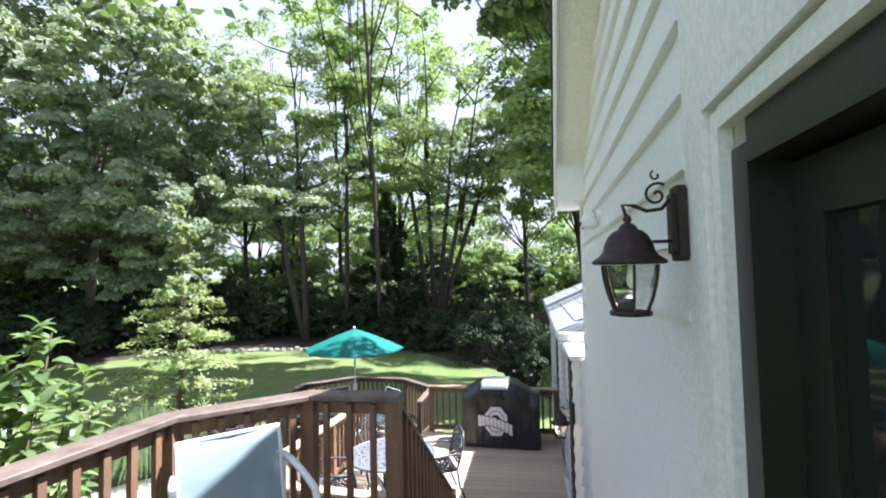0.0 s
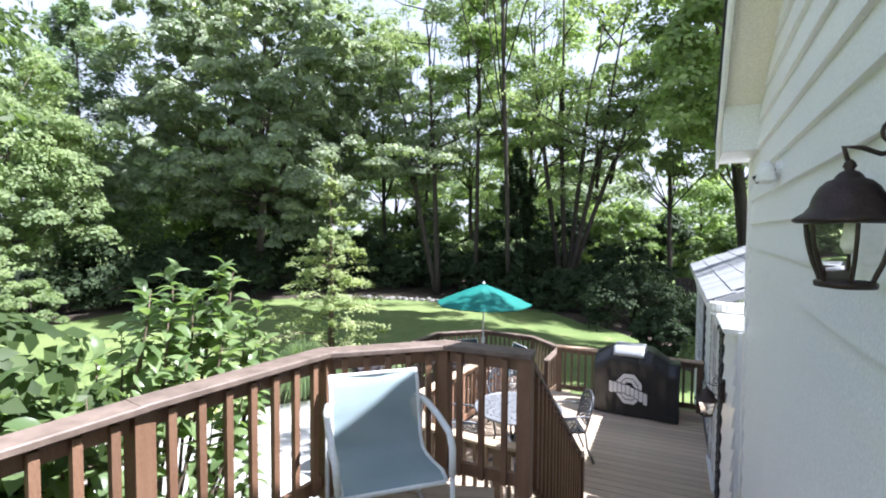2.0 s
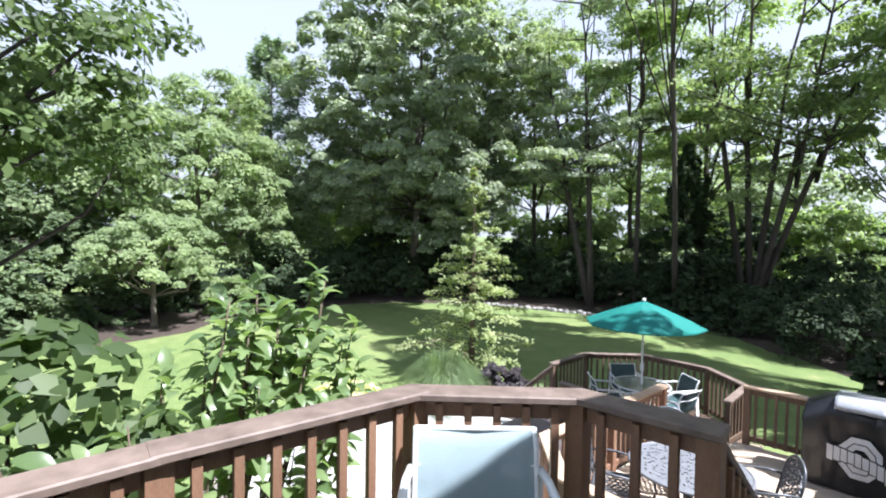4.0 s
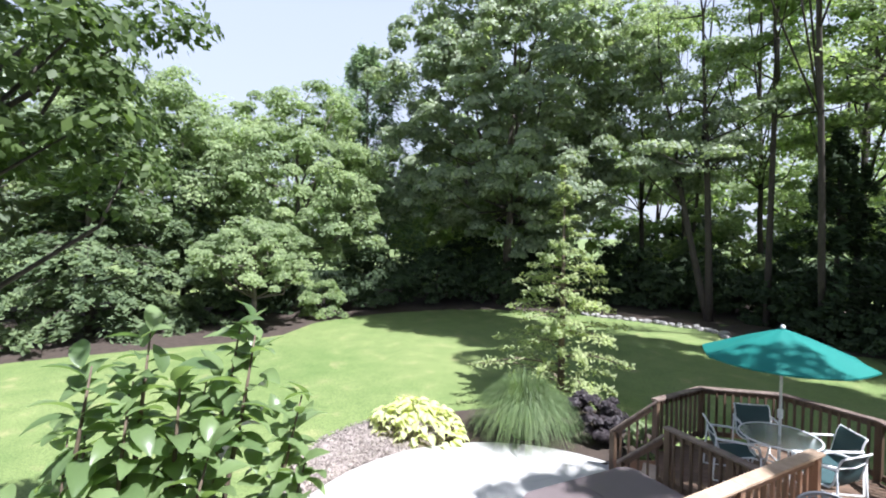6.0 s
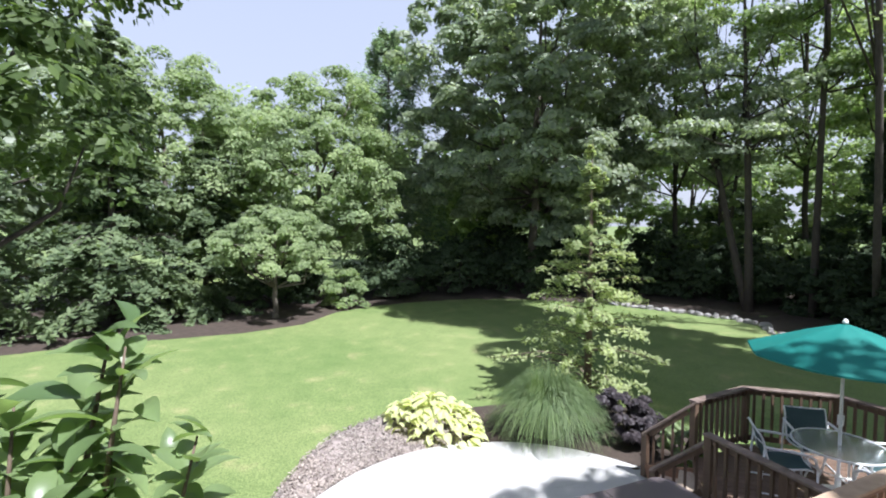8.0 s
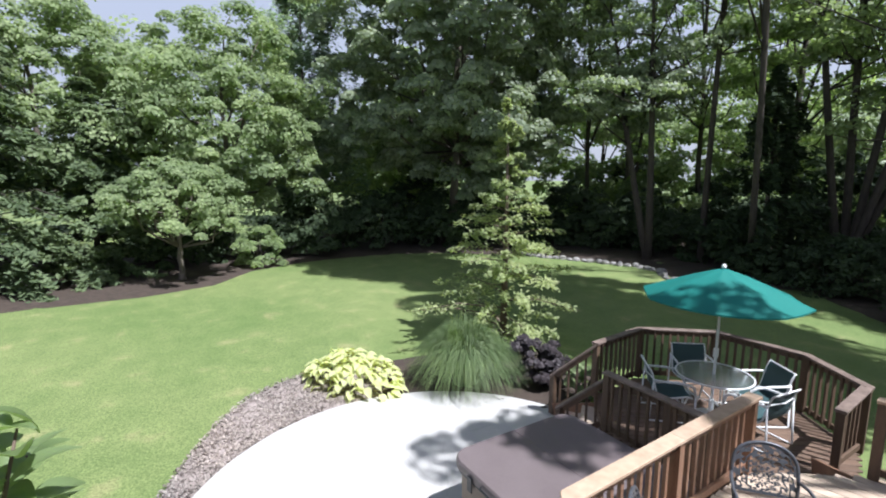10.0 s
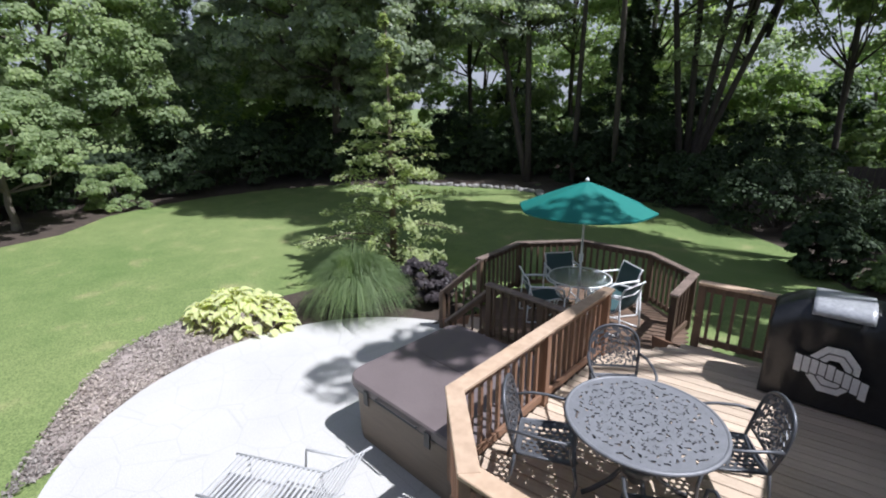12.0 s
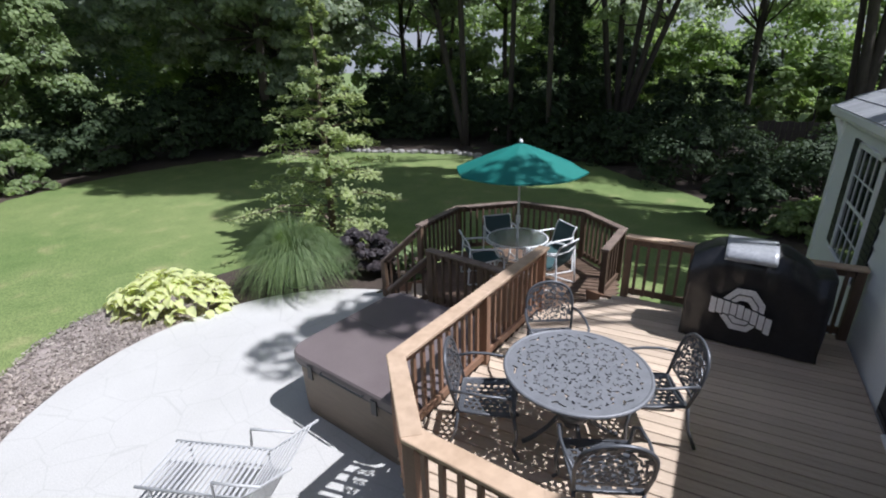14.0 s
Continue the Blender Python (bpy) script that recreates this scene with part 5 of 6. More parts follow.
def stem_tree(label, base, stems, r, mat, seed, n, leaf, group="woodland trees"):
    """A tree of several long stems that fan out, each with boughs that carry domes of leaves."""
    rng = np.random.default_rng(seed)
    e = thing("woodland_tree", label, "tree", group, pose(*base))
    tr, spots = Shape(), []
    for mid, top in stems:
        a, b, c = Vector((0.1 * rng.normal(), 0.1 * rng.normal(), -0.1)), Vector(mid), Vector(top)
        line = [a.lerp(b, k / 4).lerp(b.lerp(c, k / 4), k / 4 * 0.35) for k in range(5)] + [b.lerp(c, k / 5) + Vector((rng.normal() * 0.15, rng.normal() * 0.15, 0)) for k in range(1, 6)]
        tr.tube(line, r, 8, r * 0.2)
        for k in range(16):
            p = line[int(rng.integers(3, 10))]
            q = p + Vector((rng.normal() * 1.9, rng.normal() * 1.6, rng.uniform(0.2, 2.6)))
            tr.tube([p, p.lerp(q, 0.5) + Vector((0, 0, -0.2)), q], r * 0.3, 5, 0.01)
            spots += [q, p.lerp(q, 0.6) + Vector((rng.normal() * 0.5, rng.normal() * 0.5, 0.3))]
    spots = np.array([tuple(p) for p in spots])
    pick = rng.integers(0, len(spots), n)
    v = rng.normal(size=(n, 3))
    v /= np.linalg.norm(v, axis=1, keepdims=True)
    v[:, 2] = np.abs(v[:, 2]) - 0.25
    pos = spots[pick] + v * np.array([1.0, 1.0, 0.5]) * rng.uniform(0.5, 1.15, (n, 1))
    out = v * 0.7 + rng.normal(size=(n, 3)) * 0.35 + np.array(SUN_WAY) * 0.5
    part("crown", leaf_mesh("crown", mat, pos, out, leaf, rng), mat, e)
    part("trunk", tr, M_BARKDARK, e, smooth=True)
    return e


stem_tree("many-stemmed tree with long dark stems fanning out", (-5.6, 29.0, 0), [((-1.2, 0.0, 7.0), (-2.6, 0.2, 19)), ((-0.4, 0.3, 8.0), (-0.6, 0.0, 21)), ((0.6, 0.0, 6.0), (1.9, 0.4, 17)), ((1.4, 0.3, 5.0), (5.2, 0.0, 14.5)), ((1.1, -0.4, 4.0), (3.4, -0.6, 17))], 0.18, L_LIGHT, 51, 15000, 0.15)
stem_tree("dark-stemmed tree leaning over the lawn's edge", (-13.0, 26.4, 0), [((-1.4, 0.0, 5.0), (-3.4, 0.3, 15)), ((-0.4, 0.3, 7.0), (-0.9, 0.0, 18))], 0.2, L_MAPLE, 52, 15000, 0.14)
stem_tree("straight dark-trunked tree behind the stone edging", (-10.9, 27.6, 0), [((0.05, 0.0, 9.0), (0.1, 0.2, 23))], 0.17, L_MID, 53, 12000, 0.15)
# added for its shade on the far lawn; the crown stays out of view
broadleaf("woodland_tree", "very tall slim tree added so its unseen crown shades the lawn", (-8.0, 25.6, 0), 28, (6.0, 3.6, 4.2), 24, L_MID, M_BARKDARK, 59, 24000, 0.2, 30, 0.8, -0.95, 1, (1.4, -7.4), 0.14, group="woodland trees")
stem_tree("tall tree with a long leaning bough beside the wing", (4.0, 27.5, 0), [((-0.5, 0.0, 7.0), (-2.8, -0.5, 19)), ((-0.2, 0.3, 8.0), (0.4, 0.0, 20))], 0.22, L_LIGHT, 54, 20000, 0.15)
# tree shade on this pine is put into its needle colour
conifer("woodland_pine", "feathery young pine under the trees, shade put into its dark needles", (-7.9, 26.4, 0), 9.0, 2.6, L_DARK, M_BARKDARK, 55, 18000, 0.13, 26, 0.15, 0.06, "woodland trees", 0.7, 0.5, 0.1)
# three trees added for the shade they cast on lawn and patio
broadleaf("shade_tree", "dense tree added beside the wing to shade the lawn", (5.4, 16.4, 0), 12, (3.3, 2.5, 3.2), 9.4, L_MID, M_BARKDARK, 58, 20000, 0.14, 30, 0.55, -0.95, 1, (-2.8, -0.4), 0.18, group="woodland trees")
broadleaf("shade_tree", "tall dense tree added behind the wing to shade the lawn", (5.2, 17.0, 0), 22, (5.2, 3.6, 4.0), 17, L_MID, M_BARKDARK, 56, 24000, 0.2, 34, 0.85, -0.95, 1, (-3.0, 0.5), 0.3, group="woodland trees")
broadleaf("shade_tree", "tall open tree, out of view, that dapples the patio with shade", (7.5, 13.6, 0), 17, (1.5, 1.3, 1.6), 13.0, L_MID, M_BARKDARK, 57, 2600, 0.13, 7, 0.5, -0.95, 1, (-4.9, -3.9), 0.26, group="woodland trees")
# shadow caster for the lawn, its wide crown set above the view
broadleaf("woodland_tree", "very tall tree added so its high crown shades the lawn", (6.4, 19.6, 0), 30, (7.6, 3.8, 5.0), 23, L_MID, M_BARK, 42, 30000, 0.2, 34, 0.85, -0.95, 1, (-6.0, -0.8), 0.17, group="woodland trees", nlimbs=18)
far = [(-45, 20, 1), (-42, 30, 1), (-34, 36, 1), (-26, 42, 1), (-18, 48, 0.9), (-8, 52, 0.85), (3, 60, 0.8), (12, 47, 0.85), (22, 46, 0.9), (-13, 60, 0.9), (-46, 8, 1), (-44, -4, 1.1), (-40, -14, 1.2), (-33, -12, 1.2), (28, 36, 0.8), (-34, 26, 1), (-52, 40, 1), (-30, -5, 1.15)]
for i, (x, y, q) in enumerate(far):
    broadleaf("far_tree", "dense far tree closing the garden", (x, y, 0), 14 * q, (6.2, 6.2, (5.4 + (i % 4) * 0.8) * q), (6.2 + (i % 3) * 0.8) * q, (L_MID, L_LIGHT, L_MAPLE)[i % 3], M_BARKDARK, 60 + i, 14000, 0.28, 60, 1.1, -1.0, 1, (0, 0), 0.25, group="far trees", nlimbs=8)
# understorey hedge, its shade put into the dark leaf colour
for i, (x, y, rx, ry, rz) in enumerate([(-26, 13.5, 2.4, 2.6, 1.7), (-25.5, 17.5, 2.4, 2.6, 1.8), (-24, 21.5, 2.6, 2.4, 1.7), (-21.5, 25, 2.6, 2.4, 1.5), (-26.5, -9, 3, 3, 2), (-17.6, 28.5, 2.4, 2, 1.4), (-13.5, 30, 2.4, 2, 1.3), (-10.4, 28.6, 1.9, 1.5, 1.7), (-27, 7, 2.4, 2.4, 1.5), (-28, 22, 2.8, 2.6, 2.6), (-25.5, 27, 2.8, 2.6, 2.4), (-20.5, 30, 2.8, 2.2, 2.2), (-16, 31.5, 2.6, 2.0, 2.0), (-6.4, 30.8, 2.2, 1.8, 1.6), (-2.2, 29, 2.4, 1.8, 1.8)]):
    shrub("understorey_shrub", "shrub under the trees, shade put into its dark leaves", (x, y, 0), (rx, ry, rz), L_DARK, 90 + i, 11000, 0.12, 40, "understorey shrubs")
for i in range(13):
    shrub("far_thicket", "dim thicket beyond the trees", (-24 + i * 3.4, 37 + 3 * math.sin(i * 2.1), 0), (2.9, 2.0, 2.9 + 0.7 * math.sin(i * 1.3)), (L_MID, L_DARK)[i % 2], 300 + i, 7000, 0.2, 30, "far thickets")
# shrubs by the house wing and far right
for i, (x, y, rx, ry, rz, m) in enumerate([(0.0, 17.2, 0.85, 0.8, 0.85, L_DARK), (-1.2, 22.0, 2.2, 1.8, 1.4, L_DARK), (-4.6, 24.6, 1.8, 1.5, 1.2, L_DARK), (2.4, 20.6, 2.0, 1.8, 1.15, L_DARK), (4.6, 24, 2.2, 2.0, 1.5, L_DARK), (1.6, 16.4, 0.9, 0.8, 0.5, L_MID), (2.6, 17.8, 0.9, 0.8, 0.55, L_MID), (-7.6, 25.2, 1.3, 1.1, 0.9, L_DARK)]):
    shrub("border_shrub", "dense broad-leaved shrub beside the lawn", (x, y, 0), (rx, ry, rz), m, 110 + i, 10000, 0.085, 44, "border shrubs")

conifer("hemlock_tree", "young light green hemlock with drooping sprays", (-8.75, 11.0, 0), 6.1, 2.6, L_HEMLOCK, M_TWIG, 130, 34000, 0.05, 58, -0.14, 0.02, "", 1.15, 1.2, 0.024)
shrub("purple_shrub", "dark purple-leaved shrub behind the patio", (-6.75, 9.95, 0), (0.62, 0.6, 0.55), L_PURPLE, 131, 6000, 0.06, 26, "")
shrub("small_flowering_shrub", "light green shrub beside the deck steps", (-5.75, 10.1, 0), (0.4, 0.4, 0.45), L_LIGHT, 132, 1600, 0.06, 14, "")


def grass_clump():
    rng = np.random.default_rng(133)
    e = thing("ornamental_grass", "tall arching clump of ornamental grass", "ornamental grass", at=pose(-7.7, 8.8, 0) @ Matrix.Scale(1.52, 4))
    s = Shape()
    for i in range(4200):
        a, lean = rng.uniform(0, 2 * math.pi), rng.uniform(0.02, 1.0) ** 0.75
        h, r0 = rng.uniform(0.72, 1.1), 0.16 * math.sqrt(rng.uniform())
        w = 0.006
        vs = []
        for k in range(6):
            t = k / 5
            r = r0 + lean * 0.78 * t ** 1.25
            z = h * (1.5 * t - (0.5 + 0.85 * lean) * t ** 2.6)
            c = w * (1 - t * 0.9)
            vs += [(r * math.cos(a) - c * math.sin(a), r * math.sin(a) + c * math.cos(a), z), (r * math.cos(a) + c * math.sin(a), r * math.sin(a) - c * math.cos(a), z)]
        s.add(vs, [(2 * k, 2 * k + 1, 2 * k + 3, 2 * k + 2) for k in range(5)])
    part("blades", s, L_GRASSY, e)


grass_clump()


def hosta():
    rng = np.random.default_rng(134)
    e = thing("hosta_plant", "mound of yellow-green broad hosta leaves in mulch", "hosta", at=pose(-9.05, 6.95, 0, 0, 0, 25) @ Matrix.Scale(1.08, 4))
    for i in range(270):
        u, a = math.sqrt(rng.uniform(0.0, 1)), rng.uniform(0, 2 * math.pi)
        x, y = 1.15 * u * math.cos(a), 0.72 * u * math.sin(a)
        z = 0.5 * (1 - u ** 2.2) + 0.08 + rng.uniform(-0.05, 0.05)
        L, W = rng.uniform(0.16, 0.25), rng.uniform(0.11, 0.16)
        s = Shape()
        nk = 5
        for k in range(nk + 1):
            t = k / nk
            hw = W / 2 * math.sin(math.pi * min(1, 0.12 + t * 0.88)) ** 0.8
            zz = 0.06 * math.sin(t * 2.2) - 0.11 * t * t
            s.v += [(L * t, -hw, zz + 0.02), (L * t, 0, zz), (L * t, hw, zz + 0.02)]
        s.f = [(3 * k + j, 3 * k + j + 1, 3 * k + 4 + j, 3 * k + 3 + j) for k in range(nk) for j in range(2)]
        ob = part("leaf", s, L_HOSTA, e, smooth=True)
        ob.matrix_basis = pose(x * 0.85, y * 0.85, z, rng.uniform(-25, 25), rng.uniform(-15, 30), math.degrees(a) + rng.uniform(-80, 80))


hosta()


# ---- near leaves by the upper deck ----
def blade(L, W):
    s = Shape()
    for k in range(6):
        t = k / 5
        hw = W / 2 * math.sin(math.pi * (0.04 + 0.94 * t)) ** 0.75 * (1.15 - 0.3 * t)
        z = 0.10 * L * math.sin(t * 2.6) - 0.16 * L * t * t
        s.v += [(L * t, -hw, z + hw * 0.35), (L * t, 0, z), (L * t, hw, z + hw * 0.35)]
    s.f = [(3 * k + j, 3 * k + j + 1, 3 * k + 4 + j, 3 * k + 3 + j) for k in range(5) for j in range(2)]
    return s


def sprig_bush():
    rng = np.random.default_rng(140)
    e = thing("magnolia_shrub", "tall shrub with glossy broad leaves beside the railing", "shrub", at=pose(-2.6, 1.6, 0))
    leaf_a = blade(0.21, 0.1).mesh("leaf", L_NEAR, True)
    leaf_b = blade(0.17, 0.085).mesh("leaf", L_NEAR, True)
    tips = [(0.18, 0.78, 3.82), (0.0, 0.62, 3.6), (0.1, 0.35, 3.62), (-0.15, 0.2, 3.45), (0.3, 0.95, 3.3), (0.2, 0.1, 3.1), (-0.35, 0.7, 3.25), (0.3, -0.15, 2.9), (0.25, 0.55, 2.9), (0.32, 0.8, 2.6), (0.35, 0.3, 2.5), (0.1, -0.6, 2.9), (0.42, 0.68, 3.12), (-0.6, 0.1, 3.3), (-0.75, 0.5, 2.9), (0.3, -0.5, 2.5), (-0.1, 0.9, 2.7)]
    st = Shape()
    count = 0
    tips += [(0.32, 0.6, 3.45), (0.24, 0.95, 3.55), (-0.05, 0.45, 3.3), (0.15, -0.1, 3.4), (-0.3, 0.45, 3.1), (0.0, -0.35, 3.15), (-0.45, -0.15, 3.0), (0.15, 0.2, 2.75), (0.35, 0.05, 2.2), (0.3, 0.6, 2.2), (0.2, -0.8, 2.7), (0.1, 0.74, 3.86), (0.1, 0.24, 3.74), (0.1, 0.52, 3.68), (0.12, 0.95, 3.42), (0.05, 0.42, 3.84), (-0.15, 0.36, 3.6), (0.2, 0.66, 3.55), (0.3, -0.6, 3.4), (0.34, 0.3, 3.3), (0.36, 0.84, 3.15), (0.6, -0.75, 3.5), (0.55, -1.1, 3.48), (0.6, -0.5, 3.25), (0.5, -1.4, 3.35), (0.55, -0.9, 3.05), (0.6, -1.2, 2.85), (0.45, -0.3, 3.3)]
    rest = Shape()
    for tx, ty, tz in tips:
        p0 = Vector((rng.normal() * 0.12, rng.normal() * 0.15, -0.05))
        p3 = Vector((tx, ty, tz))
        p2 = Vector((p0.x + (tx - p0.x) * 0.85, p0.y + (ty - p0.y) * 0.85, tz - 0.5))
        p1 = Vector((p0.x + (tx - p0.x) * 0.3, p0.y + (ty - p0.y) * 0.3, tz * 0.45))
        st.tube([p0, p1, p2, p2.lerp(p3, 0.5) + Vector((0.02, 0, 0)), p3], 0.018, 6, 0.003)
        for k in range(26):
            t = k / 25
            p = p2.lerp(p3, t) + Vector((rng.normal() * 0.03, rng.normal() * 0.03, 0))
            m = pose(*p, rng.uniform(-25, 25), 14 - 55 * t * t * t + rng.uniform(-25, 25), k * 137.5 + rng.uniform(-25, 25)) @ Matrix.Scale(rng.uniform(0.7, 1.1) * (1.0 - 0.25 * t), 4)
            if count < 290 and k >= 14:
                ob = part("leaf", leaf_a if rng.uniform() < 0.6 else leaf_b, L_NEAR, e)
                ob.matrix_basis = m
                count += 1
            else:
                bl = blade(0.185, 0.092)
                rest.add([m @ Vector(v) for v in bl.v], bl.f)
    tagged(part("leaf_rest", rest, L_NEAR, e, smooth=True), kind="stuff")
    part("stem", st, M_TWIG, e, smooth=True)


sprig_bush()


# shade on the leaves by the railing, put in as a dark shrub
broadleaf("dark_shrub", "young shrub beside the upper railing, shade put into its leaf colour", (-2.45, 0.95, 0), 3.6, (0.36, 0.5, 0.6), 3.0, L_OVER, M_TWIG, 143, 1500, 0.075, 14, 0.17, -0.9, 1, (0, 0), 0.03, category="shrub", group="")


def overhang_tree():
    rng = np.random.default_rng(141)
    e = thing("overhanging_tree", "leafy tree whose branches hang over the upper deck", "tree", at=pose(-6.2, -1.2, 0))
    c = (0.75, 1.75, 6.2)
    pos, out, cl = crown_points(rng, c, (1.75, 1.9, 2.3), 19000, 80, 0.26, -0.98)
    twig = np.array([(4.2, 3.45, 5.98), (3.75, 3.3, 6.05), (3.9, 3.8, 6.0), (4.55, 3.7, 5.92), (3.3, 2.9, 6.2), (4.7, 3.3, 5.98)])
    pk = rng.integers(0, len(twig), 160)
    pos = np.concatenate([pos, twig[pk] + rng.normal(size=(160, 3)) * np.array([0.22, 0.22, 0.07])])
    out = np.concatenate([out, rng.normal(size=(160, 3)) * 0.5 + np.array([0, 0, 1])])
    part("crown", leaf_mesh("crown", L_OVER, pos, out, 0.058, rng, 1.8), L_OVER, e)
    tr = Shape()
    limbs(tr, rng, (0, 0, 0), (0.7, 1.5, 7.5), 0.13, [tuple(p) for p in cl[:26]])
    tr.tube([(0.6, 1.3, 5.6), (2.0, 2.2, 6.1), (3.2, 2.9, 6.22), (4.6, 3.5, 5.98)], 0.03, 6, 0.005)
    part("trunk", tr, M_BARKDARK, e, smooth=True)


overhang_tree()


# ---- far things ----
def stones():
    rng = np.random.default_rng(150)
    e = thing("stone_edging", "row of grey field stones along the far bed", "stone edging")
    line = [(-18.2, 22.3), (-15.9, 23.0), (-12.7, 23.9), (-11.0, 23.6), (-10.1, 22.5), (-9.0, 22.4)]
    for (x0, y0), (x1, y1) in zip(line, line[1:]):
        k = max(2, int(math.hypot(x1 - x0, y1 - y0) / 0.34))
        for i in range(k):
            t = i / k
            s = Shape()
            for a in range(4):
                zz, rr = ((0, 0.9), (0.4, 1.0), (0.8, 0.8), (1.0, 0.4))[a]
                s.v += [(rr * math.cos(b * math.pi / 4) * (1 + 0.25 * rng.normal() * 0.5), rr * math.sin(b * math.pi / 4) * (1 + 0.12 * rng.normal()), zz) for b in range(8)]
            s.f = [(a * 8 + b, a * 8 + (b + 1) % 8, a * 8 + 8 + (b + 1) % 8, a * 8 + 8 + b) for a in range(3) for b in range(8)] + [tuple(range(24, 32))]
            ob = part("stone", s, M_STONE, e)
            ob.matrix_basis = pose(x0 + (x1 - x0) * t, y0 + (y1 - y0) * t + rng.normal() * 0.07, -0.03, 0, 0, rng.uniform(0, 360)) @ Matrix.Diagonal((rng.uniform(0.15, 0.26), rng.uniform(0.12, 0.2), rng.uniform(0.12, 0.26), 1))


stones()


def shed():
    e = thing("garden_shed", "small tan wooden shed behind the trees", "shed", at=pose(1.6, 46, 0, 0, 0, 8) @ Matrix.Scale(0.62, 4))
    W, D, H = 1.55, 1.2, 2.1
    b = Shape()
    b.add([(x, y, z) for y in (-D, D) for x, z in ((-W, 0), (W, 0), (W, H), (0, H + 0.9), (-W, H))], [(0, 1, 2, 3, 4), (9, 8, 7, 6, 5), (0, 5, 6, 1), (1, 6, 7, 2), (4, 9, 5, 0)])
    part("wall", b, M_TAN, e)
    for s in (-1, 1):
        part("roof", Shape().beam((s * (W + 0.2) / 2, -D - 0.2, H + 0.41), (s * (W + 0.2) / 2, D + 0.2, H + 0.41), 2.0, 0.07, (s * 0.5, 0, 0.87)), M_SHINGLE, e)
    for s in (-1, 1):
        part("door", Shape().box((s * 0.42 - 0.38, -D - 0.04, 0.1), (s * 0.42 + 0.38, -D, 1.85)), M_TAN2, e)


M_TAN = surface("tan_painted_boards", (0.26, 0.2, 0.14), (0.33, 0.26, 0.19), 2, 0.7)
M_TAN2 = surface("dark_tan_boards", (0.2, 0.155, 0.11), (0.26, 0.2, 0.15), 2, 0.7)
shed()


def far_fence():
    e = thing("fence", "dark weathered wooden fence behind the shrubs", "fence")
    for i in range(40):
        x = 0.5 + i * 0.21
        part("fence_board", Shape().box((x, 26.5, 0), (x + 0.2, 26.53, 1.75 + 0.02 * (i % 3))), M_BARKDARK, e)
    part("fence_rail", Shape().box((0.5, 26.54, 1.3), (8.9, 26.6, 1.4)), M_BARKDARK, e)


far_fence()

# patio lounge chair below the deck
def lounge():
    e = thing("lounge_chair", "white strap lounge chair on the patio", "lounge chair", at=pose(-4.45, 4.75, PATIO, 0, 0, 22))
    for k in (-1, 1):
        part("side_rail", Shape().tube([(-0.75, k * 0.3, 0.34), (0.35, k * 0.3, 0.34), (0.9, k * 0.3, 0.78)], 0.015, 8), M_STRAP, e, smooth=True)
        part("leg", Shape().tube([(-0.6, k * 0.3, 0.34), (-0.6, k * 0.3, 0.0)], 0.014, 8), M_STRAP, e)
        part("leg", Shape().tube([(0.3, k * 0.3, 0.34), (0.3, k * 0.3, 0.0)], 0.014, 8), M_STRAP, e)
        part("armrest", Shape().tube([(0.1, k * 0.33, 0.34), (0.12, k * 0.34, 0.55), (0.6, k * 0.34, 0.56)], 0.014, 8), M_STRAP, e, smooth=True)
    for i in range(18):
        x = -0.72 + i * 0.06
        part("strap", Shape().box((x, -0.3, 0.335), (x + 0.024, 0.3, 0.35), 0.003), M_STRAP, e)
    for i in range(9):
        t = i / 9
        part("strap", Shape().beam((0.38 + 0.5 * t, -0.3, 0.365 + 0.4 * t), (0.38 + 0.5 * t, 0.3, 0.365 + 0.4 * t), 0.024, 0.012, (-0.6, 0, 0.75)), M_STRAP, e)


lounge()

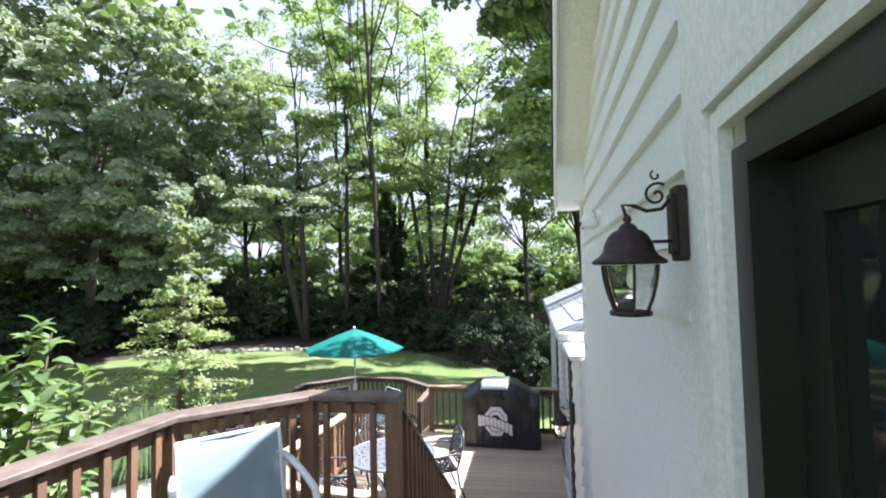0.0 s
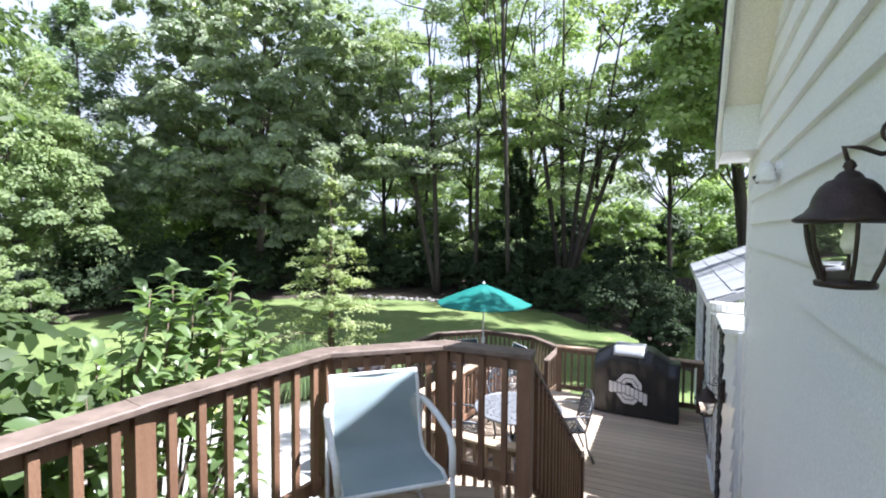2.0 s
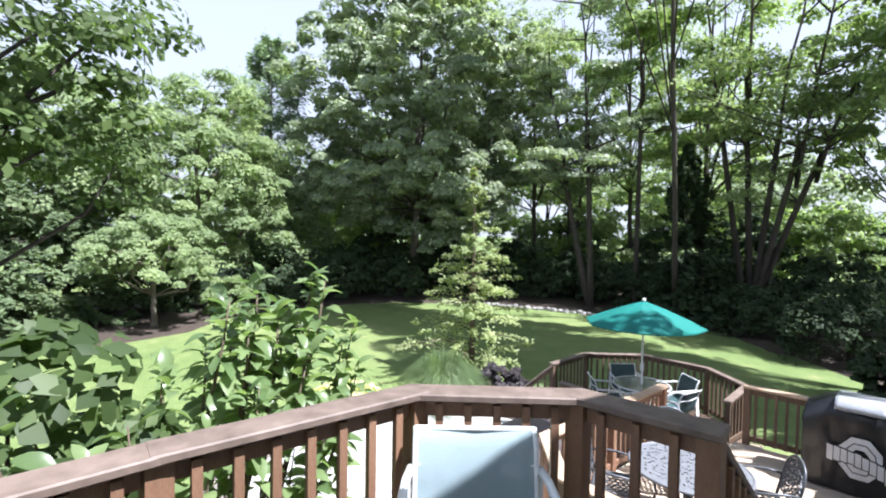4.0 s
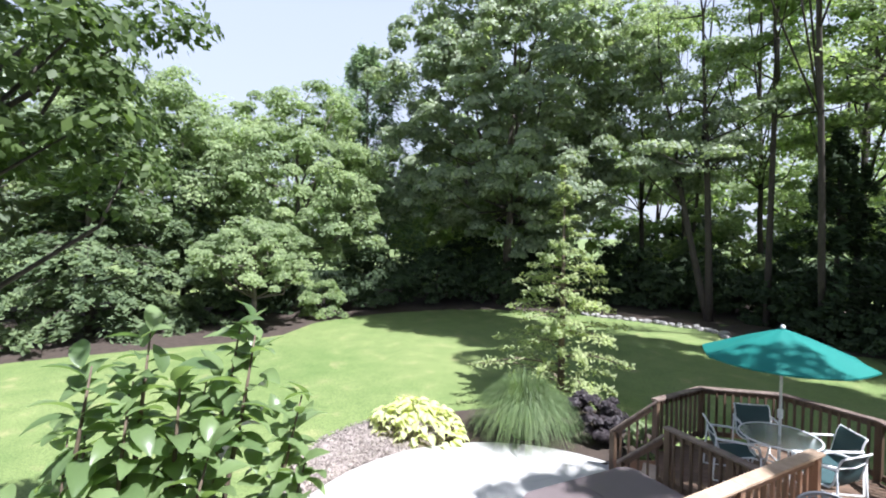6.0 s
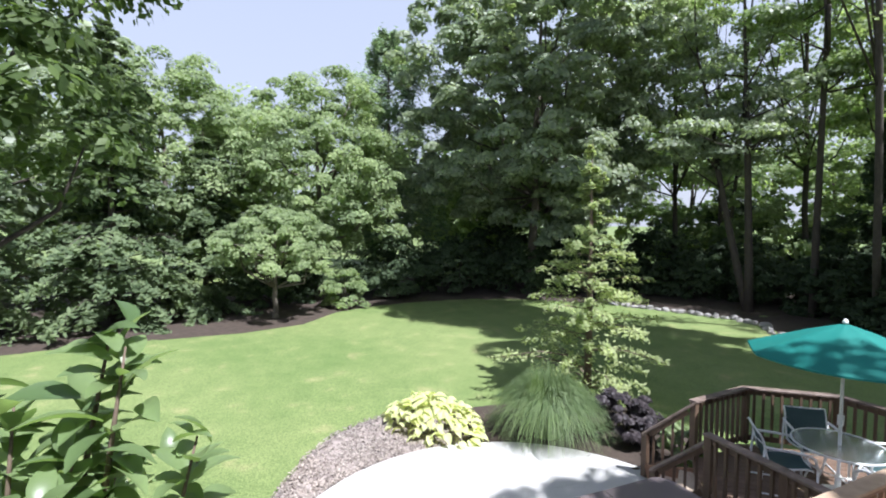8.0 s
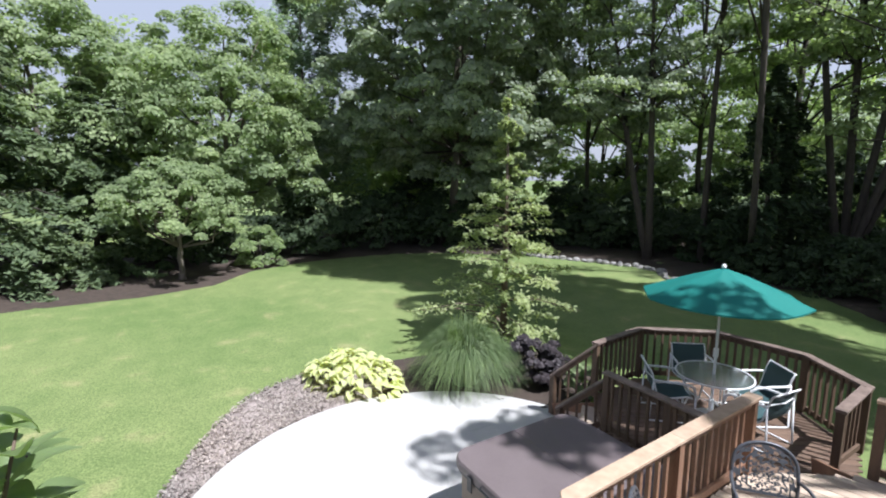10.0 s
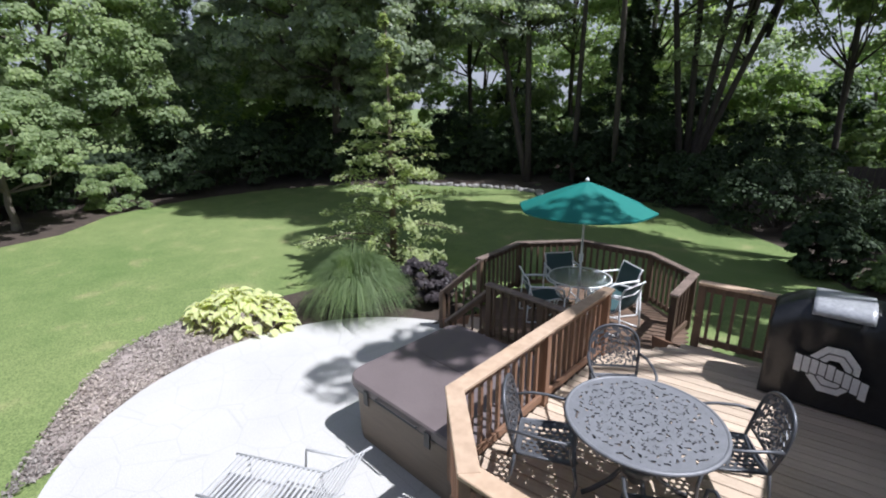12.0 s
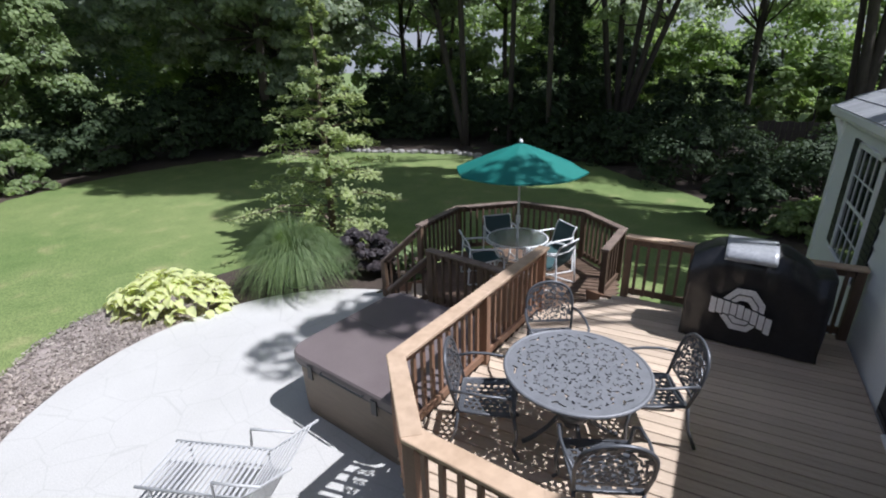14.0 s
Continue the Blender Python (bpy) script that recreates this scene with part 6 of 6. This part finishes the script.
# ---- single pieces of the setting ----
def siding(parent_name, label, x, y_of, z0, z1, step, gaps=()):
    e = thing(parent_name, label, "siding", kind="structure")
    z = z0
    while z < z1:
        y0, y1 = y_of(z)
        spans = [(y0, y1)]
        for (ga, gb, gz0, gz1) in gaps:
            if gz0 - step < z < gz1:
                spans = [s for a, b in spans for s in ((a, min(b, ga)), (max(a, gb), b)) if s[1] - s[0] > 0.05]
        for a, b in spans:
            s = Shape().add([(x - 0.034, a, z), (x - 0.004, a, z), (x - 0.004, a, z + step), (x - 0.006, a, z + step), (x - 0.034, b, z), (x - 0.004, b, z), (x - 0.004, b, z + step), (x - 0.006, b, z + step)], [(0, 1, 2, 3), (7, 6, 5, 4), (4, 5, 1, 0), (3, 7, 4, 0), (2, 6, 7, 3)])
            part("siding_board", s, M_SIDING, e)
        z += step


siding("wall_siding_gable", "white lap siding boards on the gable wall", WALL_X, lambda z: (-6.0, min(4.93, 5.07 - max(0, z + 0.2 - 4.95) / 0.5)), 0.4, 7.4, 0.2, ((-1.07, 1.31, LAND - 0.06, 4.85),))
siding("wall_siding_wing", "white lap siding boards on the low wing", WX, lambda z: (5.09, 12.42), 0.3, 3.05, 0.2)

sh_e = thing("roof_shingles", "rows of grey asphalt shingles on the wing roof", "shingles", kind="structure")
tilt = math.atan(RISE)
tab = Shape().box((-0.15, -0.13, 0), (0.15, 0.13, 0.012), 0.003).mesh("shingle", M_SHINGLE)
for i in range(11):
    for j in range(25):
        ob = part("shingle", tab, M_SHINGLE, sh_e)
        xx = 0.9 + i * 0.25
        ob.matrix_basis = pose(xx, 6.27 + j * 0.265 + (0.16 if i % 2 else 0), 3.368 + RISE * (xx - 0.82) + 0.003 * (i % 2), 0, -math.degrees(tilt) + 1.8, 0)

boards(f_mid, POLY_MID, MID, BOARD_ANGLE, M_DECK)
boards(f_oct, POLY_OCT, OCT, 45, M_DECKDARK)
boards(f_land, POLY_LAND, LAND, 20, M_DECK)


# the gable part of the house stands slightly askew to the decks
SKEW = Matrix.Translation((WALL_X, 1.2, 0)) @ pose(0, 0, 0, 0, 0, -1.9) @ Matrix.Translation((-WALL_X, -1.2, 0))
GABLE = ("wall_gable_far", "wall_gable_near", "wall_over_door", "wall_under_door", "wall_side", "wall_dark_backing", "roof_main", "trim_rake", "trim_soffit", "trim_eave_return", "trim_drip_edge", "trim_corner", "door_1", "floodlight", "wall_siding_gable", "wall_lantern")
for name in GABLE:
    ob = bpy.data.objects[name]
    ob.matrix_basis = SKEW @ ob.matrix_basis
